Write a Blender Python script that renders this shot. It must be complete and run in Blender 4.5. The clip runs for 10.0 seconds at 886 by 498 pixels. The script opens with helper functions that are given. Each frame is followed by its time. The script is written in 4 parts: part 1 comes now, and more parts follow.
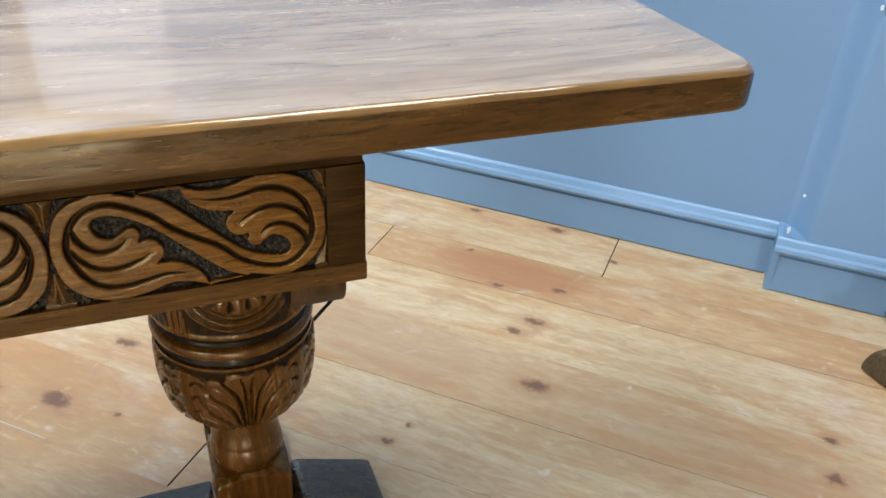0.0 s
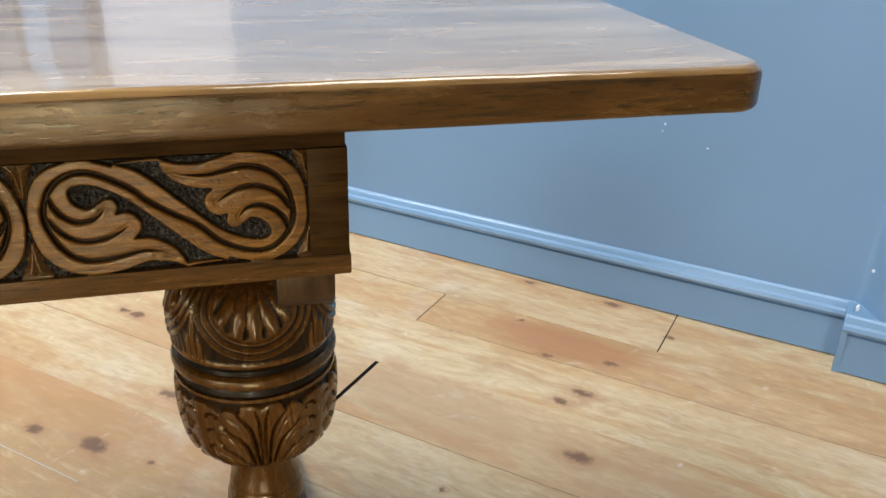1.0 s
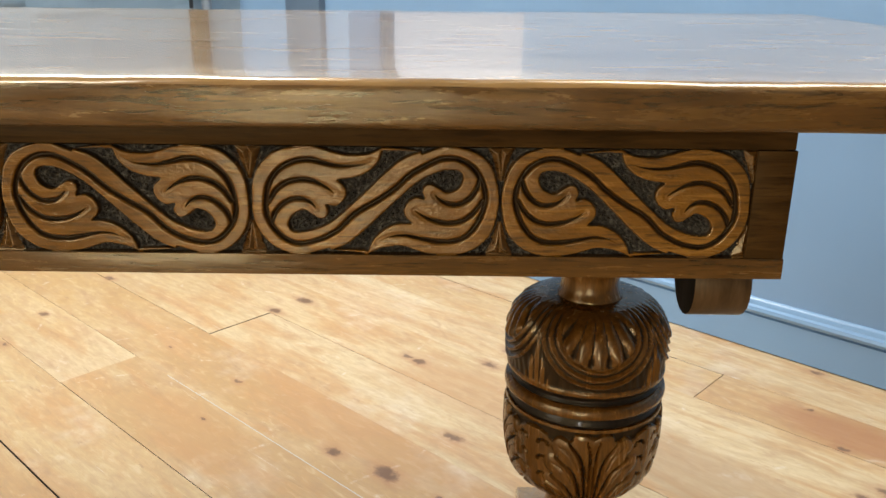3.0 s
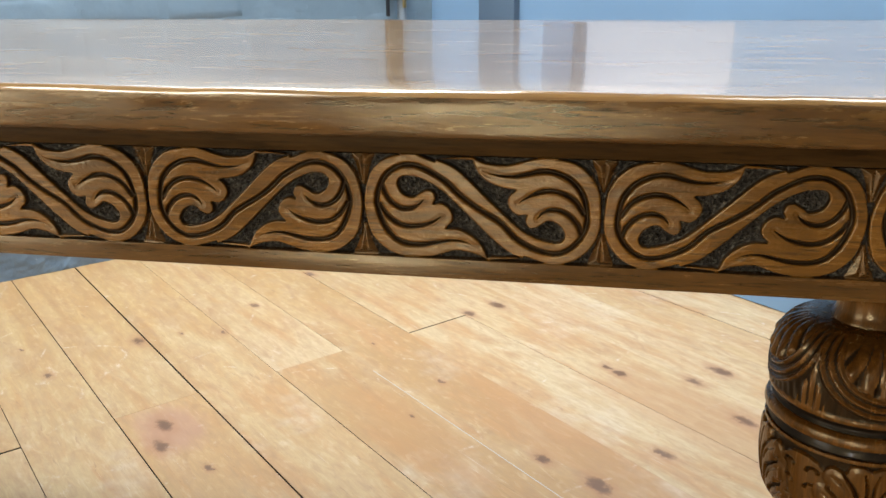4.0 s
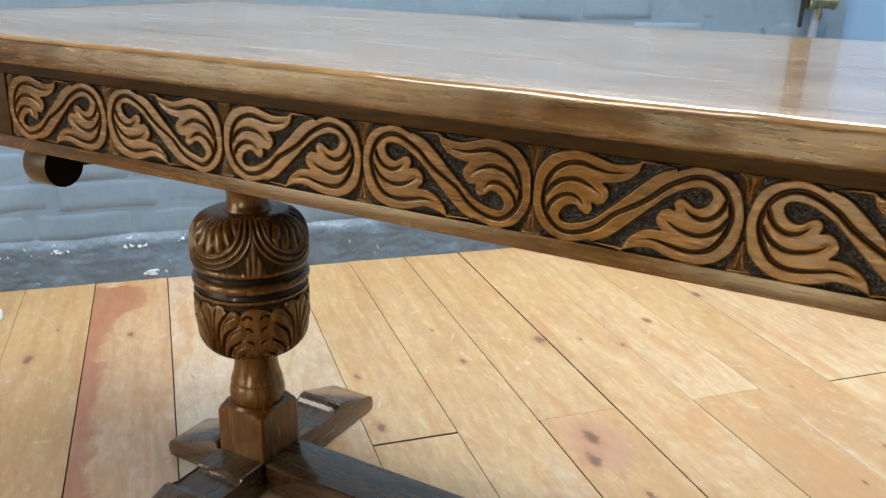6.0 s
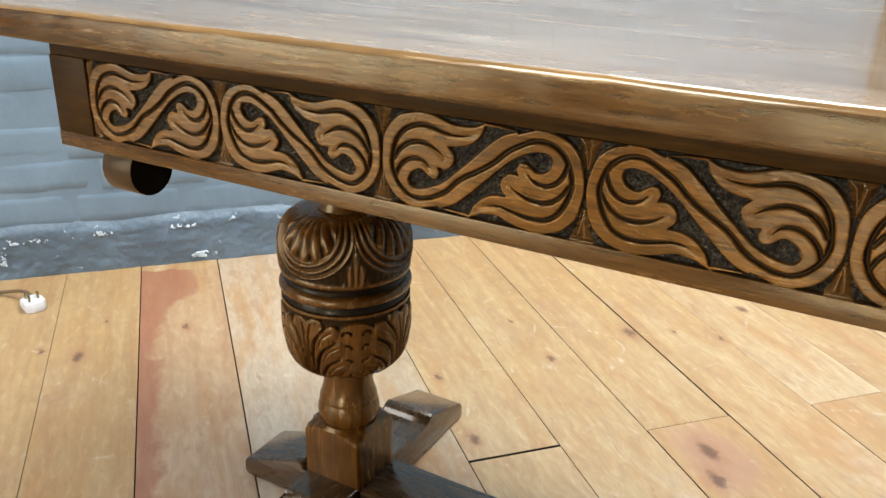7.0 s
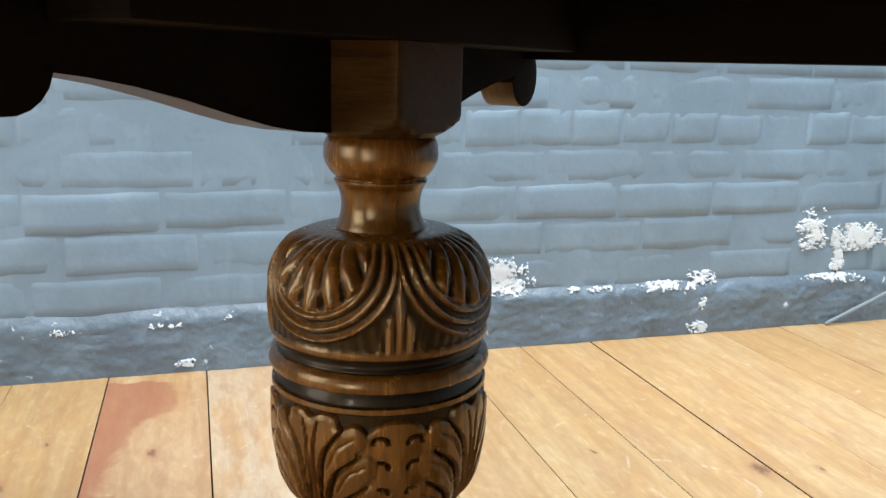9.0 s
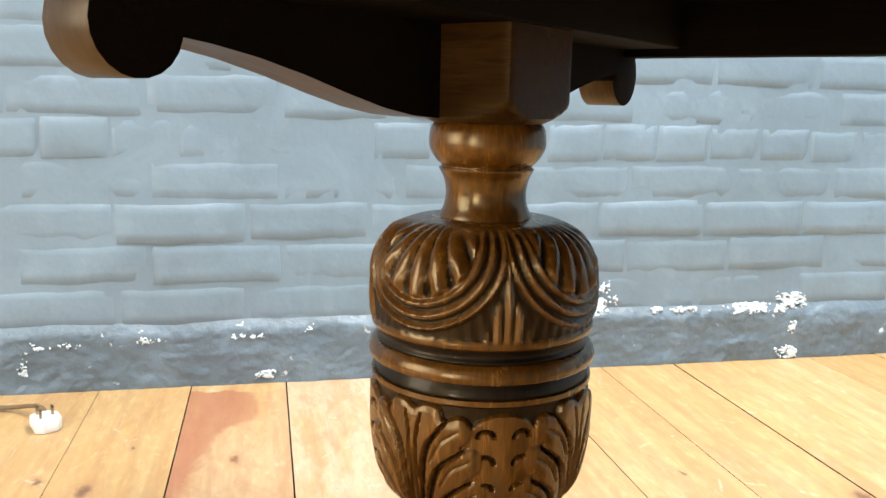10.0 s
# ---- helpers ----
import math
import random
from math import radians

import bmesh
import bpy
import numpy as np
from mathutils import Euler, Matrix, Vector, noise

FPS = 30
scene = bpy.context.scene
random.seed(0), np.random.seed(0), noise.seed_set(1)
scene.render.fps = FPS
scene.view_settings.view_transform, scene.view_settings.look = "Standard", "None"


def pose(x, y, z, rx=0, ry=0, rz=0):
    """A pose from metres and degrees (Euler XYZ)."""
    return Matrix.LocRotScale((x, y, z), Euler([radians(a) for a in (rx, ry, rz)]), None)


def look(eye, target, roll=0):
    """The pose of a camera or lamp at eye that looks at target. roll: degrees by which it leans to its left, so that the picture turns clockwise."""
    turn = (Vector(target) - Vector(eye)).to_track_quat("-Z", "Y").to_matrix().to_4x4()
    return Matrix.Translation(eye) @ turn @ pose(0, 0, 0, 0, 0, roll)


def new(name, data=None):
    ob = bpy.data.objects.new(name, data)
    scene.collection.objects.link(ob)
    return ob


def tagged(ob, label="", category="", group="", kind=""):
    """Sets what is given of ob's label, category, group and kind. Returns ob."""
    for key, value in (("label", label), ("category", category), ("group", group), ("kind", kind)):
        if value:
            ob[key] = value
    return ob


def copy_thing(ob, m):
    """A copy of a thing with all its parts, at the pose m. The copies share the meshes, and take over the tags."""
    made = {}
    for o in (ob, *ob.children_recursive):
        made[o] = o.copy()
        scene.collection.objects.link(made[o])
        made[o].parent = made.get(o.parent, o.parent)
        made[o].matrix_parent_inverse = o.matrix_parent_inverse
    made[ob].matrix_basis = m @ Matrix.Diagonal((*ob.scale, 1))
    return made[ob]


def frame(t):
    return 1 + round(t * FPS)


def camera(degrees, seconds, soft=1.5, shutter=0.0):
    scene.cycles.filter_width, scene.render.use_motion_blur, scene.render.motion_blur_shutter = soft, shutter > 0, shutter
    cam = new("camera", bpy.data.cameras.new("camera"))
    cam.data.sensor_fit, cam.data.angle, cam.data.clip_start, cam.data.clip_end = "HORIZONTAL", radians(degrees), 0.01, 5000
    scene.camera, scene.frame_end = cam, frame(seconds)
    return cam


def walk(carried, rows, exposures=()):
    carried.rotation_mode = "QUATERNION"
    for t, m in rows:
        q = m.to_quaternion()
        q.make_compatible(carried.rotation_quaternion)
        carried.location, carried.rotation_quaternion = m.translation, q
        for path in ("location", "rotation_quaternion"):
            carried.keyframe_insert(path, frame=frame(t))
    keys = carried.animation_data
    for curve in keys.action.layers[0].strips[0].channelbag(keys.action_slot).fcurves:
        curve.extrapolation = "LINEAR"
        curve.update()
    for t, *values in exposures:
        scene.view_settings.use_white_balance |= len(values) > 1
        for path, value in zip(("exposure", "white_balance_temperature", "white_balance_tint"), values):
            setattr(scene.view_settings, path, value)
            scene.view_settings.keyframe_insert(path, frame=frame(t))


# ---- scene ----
cam = camera(56.0, 10.0)
PATH = [
    (0, (1.406, -0.416, 0.887), (2.04, 1.156, -0.174), 3.0),
    (0.5, (1.435, -0.444, 0.883), (1.977, 1.213, -0.097), 1.9),
    (1, (1.457, -0.449, 0.825), (1.938, 1.293, -0.033), 1.7),
    (1.5, (1.484, -0.515, 0.769), (1.891, 1.29, 0.012), 1.9),
    (2, (1.461, -0.517, 0.781), (1.772, 1.335, 0.091), 1.9),
    (2.2, (1.439, -0.51, 0.781), (1.69, 1.357, 0.11), 1.8),
    (3.3, (1.279, -0.477, 0.776), (1.155, 1.41, 0.125), -0.0),
    (3.5, (1.257, -0.488, 0.781), (1.058, 1.394, 0.134), -0.2),
    (4, (1.195, -0.493, 0.784), (0.842, 1.367, 0.139), -0.6),
    (4.5, (1.111, -0.506, 0.785), (0.59, 1.314, 0.138), 0.0),
    (5, (1.02, -0.517, 0.787), (0.323, 1.245, 0.148), 0.8),
    (5.5, (0.939, -0.546, 0.798), (0.108, 1.16, 0.167), 1.1),
    (6, (0.826, -0.548, 0.799), (-0.077, 1.11, 0.138), 1.6),
    (6.2, (0.772, -0.538, 0.802), (-0.126, 1.115, 0.124), 1.9),
    (7.3, (0.571, -0.421, 0.802), (-0.336, 1.177, 0.014), 1.3),
    (7.5, (0.546, -0.384, 0.785), (-0.369, 1.209, -0.007), 1.2),
    (7.9, (0.481, -0.319, 0.681), (-0.442, 1.285, -0.078), 1.1),
    (8, (0.46, -0.298, 0.656), (-0.457, 1.317, -0.088), 1.8),
    (8.5, (0.408, -0.223, 0.572), (-0.513, 1.448, -0.028), 1.8),
    (9, (0.384, -0.18, 0.568), (-0.616, 1.498, 0.143), 1.4),
    (9.5, (0.352, -0.194, 0.571), (-0.763, 1.433, 0.238), 1.2),
    (10, (0.355, -0.189, 0.535), (-0.785, 1.416, 0.178), 1.3),
]
walk(cam, [(t, look(eye, target, roll)) for t, eye, target, roll in PATH],
     exposures=[(0, -0.04, 5900, 10), (0.6, -0.1, 6100, 10), (1.4, -0.04, 6350, 10), (2, 0.06, 6950, 10), (3.4, 0.02, 6350, 10), (5, -0.02, 6050, 10), (6, 0.02, 6050, 10), (7.6, 0.05, 6350, 10), (8.6, 0.06, 6250, 10), (9.0, 0.18, 6200, 10), (9.5, 0.52, 6500, 10), (10, 0.6, 6750, 10)])

# ---- world and light ----
ROOM = Matrix.Rotation(radians(-42.5), 4, "Z")      # u runs along the floorboards, v along the brick wall
BRICK_U, BLUE_V, BACK_V, FAR_U, CEIL = -1.15, 2.165, -2.9, 4.2, 2.6

world = bpy.data.worlds.new("world")
scene.world = world
world.use_nodes = True
wn = world.node_tree.nodes
sky = wn.new("ShaderNodeTexSky")
sky.sky_type, sky.sun_disc, sky.sun_elevation, sky.sun_rotation = "NISHITA", False, radians(35), radians(200)
world.node_tree.links.new(sky.outputs[0], wn["Background"].inputs[0])
wn["Background"].inputs[1].default_value = 0.08


def lamp(name, power, sx, sy, m, colour=(1, 1, 1)):
    data = bpy.data.lights.new(name, "AREA")
    data.shape, data.size, data.size_y, data.energy, data.color = "RECTANGLE", sx, sy, power, colour
    ob = new(name, data)
    ob.matrix_world = m
    return ob


# daylight through two assumed shop windows, unseen behind the camera
# the second is small and bright to set a highlight on the apron
WINDOWS = [(-0.3, 1.1, 0.3, 2.2, 52), (3.18, 3.5, 0.2, 1.05, 62)]          # from, to, sill, head, power
for u0, u1, z0, z1, power in WINDOWS:
    lamp("window_daylight", power, u1 - u0, z1 - z0, ROOM @ pose((u0 + u1) / 2, BACK_V + 0.02, (z0 + z1) / 2, -90, 0, 0) @ pose(0, 0, 0, 180), (0.95, 0.98, 1.0))

# assumed ceiling light panels, unseen, placed to brighten floor and walls; fittings further down
PANELS = [(0.4, 1.2, 92, 1.16), (-0.15, -0.75, 36, 1.16), (2.05, 0.25, 30, 1.16)]              # x, y, power, length
for x, y, power, long in PANELS:
    lamp("panel_light", power, long, 0.56, pose(x, y, CEIL - 0.055, 0, 0, -42.5), (0.965, 0.985, 0.965))


# ---- materials ----
def material(name, rough=0.5, metal=0.0, spec=0.5, coat=0.0):
    m = bpy.data.materials.new(name)
    m.use_nodes = True
    b = m.node_tree.nodes["Principled BSDF"]
    b.inputs["Roughness"].default_value = rough
    b.inputs["Metallic"].default_value = metal
    b.inputs["Specular IOR Level"].default_value = spec
    b.inputs["Coat Weight"].default_value = coat
    b.inputs["Coat Roughness"].default_value = 0.12
    return m, m.node_tree, b


def node(tree, kind, **values):
    n = tree.nodes.new(kind)
    for key, value in values.items():
        n.inputs[key.replace("_", " ")].default_value = value
    return n


def ramp(tree, source, stops):
    n = tree.nodes.new("ShaderNodeValToRGB")
    while len(n.color_ramp.elements) < len(stops):
        n.color_ramp.elements.new(0.5)
    for e, (at, c) in zip(n.color_ramp.elements, stops):
        e.position, e.color = at, (*c, 1) if len(c) == 3 else c
    tree.links.new(source, n.inputs[0])
    return n.outputs[0]


def mix(tree, fac, a, b, blend="MIX"):
    n = tree.nodes.new("ShaderNodeMix")
    n.data_type, n.blend_type = "RGBA", blend
    for socket, value in ((n.inputs[0], fac), (n.inputs[6], a), (n.inputs[7], b)):
        if hasattr(value, "links"):
            tree.links.new(value, socket)
        else:
            socket.default_value = value if isinstance(value, (int, float)) else (*value, 1)
    return n.outputs[2]


def maths(tree, op, a, b=0.0, c=0.0):
    n = tree.nodes.new("ShaderNodeMath")
    n.operation = op
    for socket, value in zip(n.inputs, (a, b, c)):
        if hasattr(value, "links"):
            tree.links.new(value, socket)
        else:
            socket.default_value = value
    return n.outputs[0]


def place(tree, scale=(1, 1, 1), random_shift=0.0, turn=(0, 0, 0)):
    """Object coordinates, stretched, and shifted by the object's own random number."""
    co = tree.nodes.new("ShaderNodeTexCoord")
    mp = tree.nodes.new("ShaderNodeMapping")
    mp.inputs["Scale"].default_value = scale
    mp.inputs["Rotation"].default_value = [radians(a) for a in turn]
    out = co.outputs["Object"]
    if random_shift:
        info = tree.nodes.new("ShaderNodeObjectInfo")
        add = tree.nodes.new("ShaderNodeVectorMath")
        add.operation = "MULTIPLY_ADD"
        tree.links.new(info.outputs["Random"], add.inputs[0])
        add.inputs[1].default_value = (random_shift, random_shift * 0.37, random_shift * 0.71)
        tree.links.new(out, add.inputs[2])
        out = add.outputs[0]
    tree.links.new(out, mp.inputs[0])
    return mp.outputs[0]


def noise_tex(tree, vector, scale, detail=4.0, rough=0.55, distortion=0.0):
    n = node(tree, "ShaderNodeTexNoise", Scale=scale, Detail=detail, Roughness=rough, Distortion=distortion)
    tree.links.new(vector, n.inputs["Vector"])
    return n.outputs[0]


def bump(tree, shader, height, strength, distance=0.002):
    n = tree.nodes.new("ShaderNodeBump")
    n.inputs["Strength"].default_value, n.inputs["Distance"].default_value = strength, distance
    tree.links.new(height, n.inputs["Height"])
    tree.links.new(n.outputs[0], shader.inputs["Normal"])


def oak(name, dark, mid, light, rough=0.32, coat=0.35, grain=(3, 55, 55), turn=(0, 0, 0), relief=0.25, shift=7.0, spec=0.28, pore=1.0, brushed=0.0):
    """Polished oak: long grain, pores and a blotched stain."""
    m, t, b = material(name, rough, coat=coat)
    v = place(t, grain, shift, turn)
    fine = noise_tex(t, v, 3.0, 8, 0.7, 0.4)
    pores = noise_tex(t, place(t, tuple(g * 2.2 for g in grain), shift, turn), 4.0, 3, 0.6)
    blotch = noise_tex(t, place(t, (1, 1, 1), shift), 11.0, 3, 0.6)
    base = ramp(t, fine, [(0.25, dark), (0.5, mid), (0.78, light)])
    col = mix(t, ramp(t, pores, [(0.36, (pore, pore, pore)), (0.46, (0, 0, 0))]), base, dark)
    col = mix(t, ramp(t, blotch, [(0.32, (0.55, 0.55, 0.55)), (0.6, (0, 0, 0))]), col, tuple(c * 0.45 for c in mid))
    t.links.new(col, b.inputs["Base Color"])
    t.links.new(maths(t, "MULTIPLY_ADD", fine, 0.25, rough - 0.1), b.inputs["Roughness"])
    b.inputs["Specular IOR Level"].default_value = spec
    b.inputs["Specular Tint"].default_value = (1.0, 0.72, 0.36, 1)          # amber varnish
    if brushed:                                                             # polish that follows the long grain
        across = t.nodes.new("ShaderNodeCombineXYZ")
        across.inputs[2].default_value = 1.0
        t.links.new(across.outputs[0], b.inputs["Tangent"])
        b.inputs["Anisotropic"].default_value = brushed
        b.inputs["Specular Tint"].default_value = (1.0, 0.76, 0.4, 1)
    bump(t, b, mix(t, 0.4, fine, pores), relief, 0.0012)
    return m


def top_oak(name, polish):
    """The worn top: greyed oak with mottled figure, fine pores, dents and a streaky wax polish."""
    m, t, b = material(name, 0.3, coat=polish)
    wave = noise_tex(t, place(t, (1.4, 5, 1), 0.0), 2.2, 3, 0.5)
    bend = t.nodes.new("ShaderNodeVectorMath")
    bend.operation = "MULTIPLY_ADD"
    bend.inputs[1].default_value = (0.0, 0.035, 0.0)
    t.links.new(wave, bend.inputs[0])
    t.links.new(place(t), bend.inputs[2])
    def along(scale):
        n = t.nodes.new("ShaderNodeVectorMath")
        n.operation = "MULTIPLY"
        n.inputs[1].default_value = scale
        t.links.new(bend.outputs[0], n.inputs[0])
        return n.outputs[0]
    figure = noise_tex(t, along((2.6, 22, 22)), 1.6, 4, 0.55, 0.7)
    mottle = noise_tex(t, along((6, 20, 20)), 1.8, 5, 0.6, 1.2)
    pores = noise_tex(t, along((14, 260, 260)), 1.0, 3, 0.6)
    cloud = noise_tex(t, along((1, 2.2, 1)), 2.6, 4, 0.55)
    col = ramp(t, figure, [(0.28, (0.2, 0.125, 0.068)), (0.5, (0.33, 0.225, 0.135)), (0.72, (0.44, 0.32, 0.205))])
    col = mix(t, ramp(t, mottle, [(0.42, (0, 0, 0)), (0.72, (0.4, 0.4, 0.4))]), col, (0.42, 0.3, 0.18))
    col = mix(t, ramp(t, mottle, [(0.3, (0.45, 0.45, 0.45)), (0.44, (0, 0, 0))]), col, (0.16, 0.09, 0.04))
    col = mix(t, ramp(t, cloud, [(0.38, (0.35, 0.35, 0.35)), (0.56, (0, 0, 0))]), col, (0.2, 0.105, 0.04))
    col = mix(t, ramp(t, pores, [(0.34, (0.35, 0.35, 0.35)), (0.44, (0, 0, 0))]), col, (0.1, 0.055, 0.026))
    t.links.new(col, b.inputs["Base Color"])
    t.links.new(maths(t, "MULTIPLY_ADD", mottle, 0.12, 0.2), b.inputs["Roughness"])
    b.inputs["Specular IOR Level"].default_value = 0.5
    b.inputs["Coat Roughness"].default_value = 0.08
    b.inputs["Coat IOR"].default_value = 1.6
    bump(t, b, mix(t, 0.5, figure, mottle), 0.16, 0.0012)
    return m


M_TOP = top_oak("oak_top", 0.85)
M_ARRIS = oak("oak_arris", (0.12, 0.055, 0.016), (0.23, 0.12, 0.034), (0.35, 0.195, 0.065), 0.2, 1.0, (3, 40, 40), relief=0.2, spec=0.5, pore=0.3)
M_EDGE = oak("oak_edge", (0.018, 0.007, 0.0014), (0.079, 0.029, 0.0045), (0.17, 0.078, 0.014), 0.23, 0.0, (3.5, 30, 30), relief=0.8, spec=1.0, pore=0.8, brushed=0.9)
M_RAIL = oak("oak_rail", (0.02, 0.008, 0.0015), (0.088, 0.033, 0.005), (0.165, 0.07, 0.013), 0.23, 0.0, (4, 45, 45), relief=0.5, spec=0.9, pore=0.7, brushed=0.9)
M_STILE = oak("oak_end_stile", (0.014, 0.0065, 0.0016), (0.044, 0.019, 0.004), (0.085, 0.039, 0.009), 0.4, 0.0, (4, 50, 50), relief=0.5, spec=0.12, pore=0.6)
M_CARVE = oak("oak_carved", (0.038, 0.0125, 0.0011), (0.15, 0.0555, 0.005), (0.258, 0.108, 0.014), 0.23, 0.0, (5, 50, 50), relief=0.5, spec=0.75, pore=0.85, brushed=0.9)
M_LEG = oak("oak_leg", (0.032, 0.0115, 0.0016), (0.108, 0.037, 0.0045), (0.235, 0.092, 0.014), 0.22, 0.0, (40, 40, 4), relief=0.3, spec=0.75, pore=0.3)
# darker oak for the deeper cuts of legs and frieze
M_RECESS = oak("oak_leg_recess", (0.006, 0.003, 0.001), (0.02, 0.009, 0.003), (0.045, 0.02, 0.006), 0.36, 0.0, (70, 70, 5), relief=0.2, spec=0.25)
M_FOOT = oak("oak_foot", (0.014, 0.0066, 0.0022), (0.055, 0.026, 0.009), (0.125, 0.064, 0.023), 0.25, 1.0, (4, 30, 30), spec=0.5, pore=0.5)
# near-black oak: the shade under the top is put into the colour
M_UNDERSHADE = oak("oak_underside_shade", (0.003, 0.002, 0.0013), (0.006, 0.004, 0.0026), (0.011, 0.007, 0.004), 0.7, 0.0, spec=0.05)
M_BRACKET = oak("oak_bracket", (0.026, 0.013, 0.005), (0.07, 0.036, 0.014), (0.125, 0.07, 0.03), 0.36, 0.0, (40, 6, 6), spec=0.35, pore=0.4)
M_RING = oak("oak_blackened", (0.004, 0.003, 0.002), (0.010, 0.006, 0.004), (0.026, 0.014, 0.007), 0.36, 0.1, (55, 55, 4), spec=0.25)


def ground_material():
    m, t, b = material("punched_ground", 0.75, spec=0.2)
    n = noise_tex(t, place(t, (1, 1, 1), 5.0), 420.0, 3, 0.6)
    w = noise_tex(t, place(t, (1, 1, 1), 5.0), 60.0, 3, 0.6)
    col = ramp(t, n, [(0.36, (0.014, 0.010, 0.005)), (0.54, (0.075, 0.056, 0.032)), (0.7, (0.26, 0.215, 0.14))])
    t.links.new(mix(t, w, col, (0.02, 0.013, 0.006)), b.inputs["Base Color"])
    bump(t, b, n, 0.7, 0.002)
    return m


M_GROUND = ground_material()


KNOTS = [(0.87, 1.989), (0.961, 1.897), (1.072, 1.929), (1.034, 1.777), (1.058, 1.816), (1.108, 1.652), (0.962, 1.489), (0.946, 1.446),
         (1.553, 1.724), (1.562, 1.643), (0.459, 1.468), (0.458, 1.312), (0.558, 1.325), (1.144, 2.073), (0.823, 2.148), (1.009, 2.145),
         (-0.211, 1.583), (-0.209, 1.67), (-0.212, 1.314), (0.02, 1.326), (0.182, 1.632), (0.215, 1.632), (0.33, 1.722), (0.335, 1.799),
         (-0.527, 1.0), (-0.476, 1.079), (-0.577, 1.203), (-0.685, 1.416), (-0.548, 0.91), (-0.087, 0.801), (0.097, 1.204), (0.027, 0.843),
         (-0.492, 0.71), (0.345, 1.296), (0.45, 1.319), (0.481, 1.669), (-0.874, -0.105), (-0.775, -0.217), (-0.809, 0.049),
         (-0.288, 0.48), (-0.736, -0.148), (-0.154, 0.831), (-0.659, 0.691), (-0.486, 0.482)]


# along the board, across the boards, half length, half width, strength, colour
BLOTCHES = [(0.98, 1.95, 0.2, 0.06, 0.75, (0.36, 0.16, 0.07)), (0.84, 1.66, 0.34, 0.10, 0.55, (0.36, 0.225, 0.12)), (-0.13, 0.84, 0.10, 0.07, 0.6, (0.40, 0.21, 0.14)),
            (0.12, 1.17, 0.25, 0.07, 0.5, (0.42, 0.22, 0.09)), (0.3, 1.36, 0.3, 0.08, 0.45, (0.40, 0.21, 0.09)), (0.42, 1.62, 0.3, 0.10, 0.5, (0.40, 0.22, 0.10)), (1.35, 1.62, 0.5, 0.09, 0.5, (0.42, 0.24, 0.11))]


def t_noise_colour(tree, vector, scale):
    n = node(tree, "ShaderNodeTexNoise", Scale=scale, Detail=3.0)
    tree.links.new(vector, n.inputs["Vector"])
    return n.outputs[1]


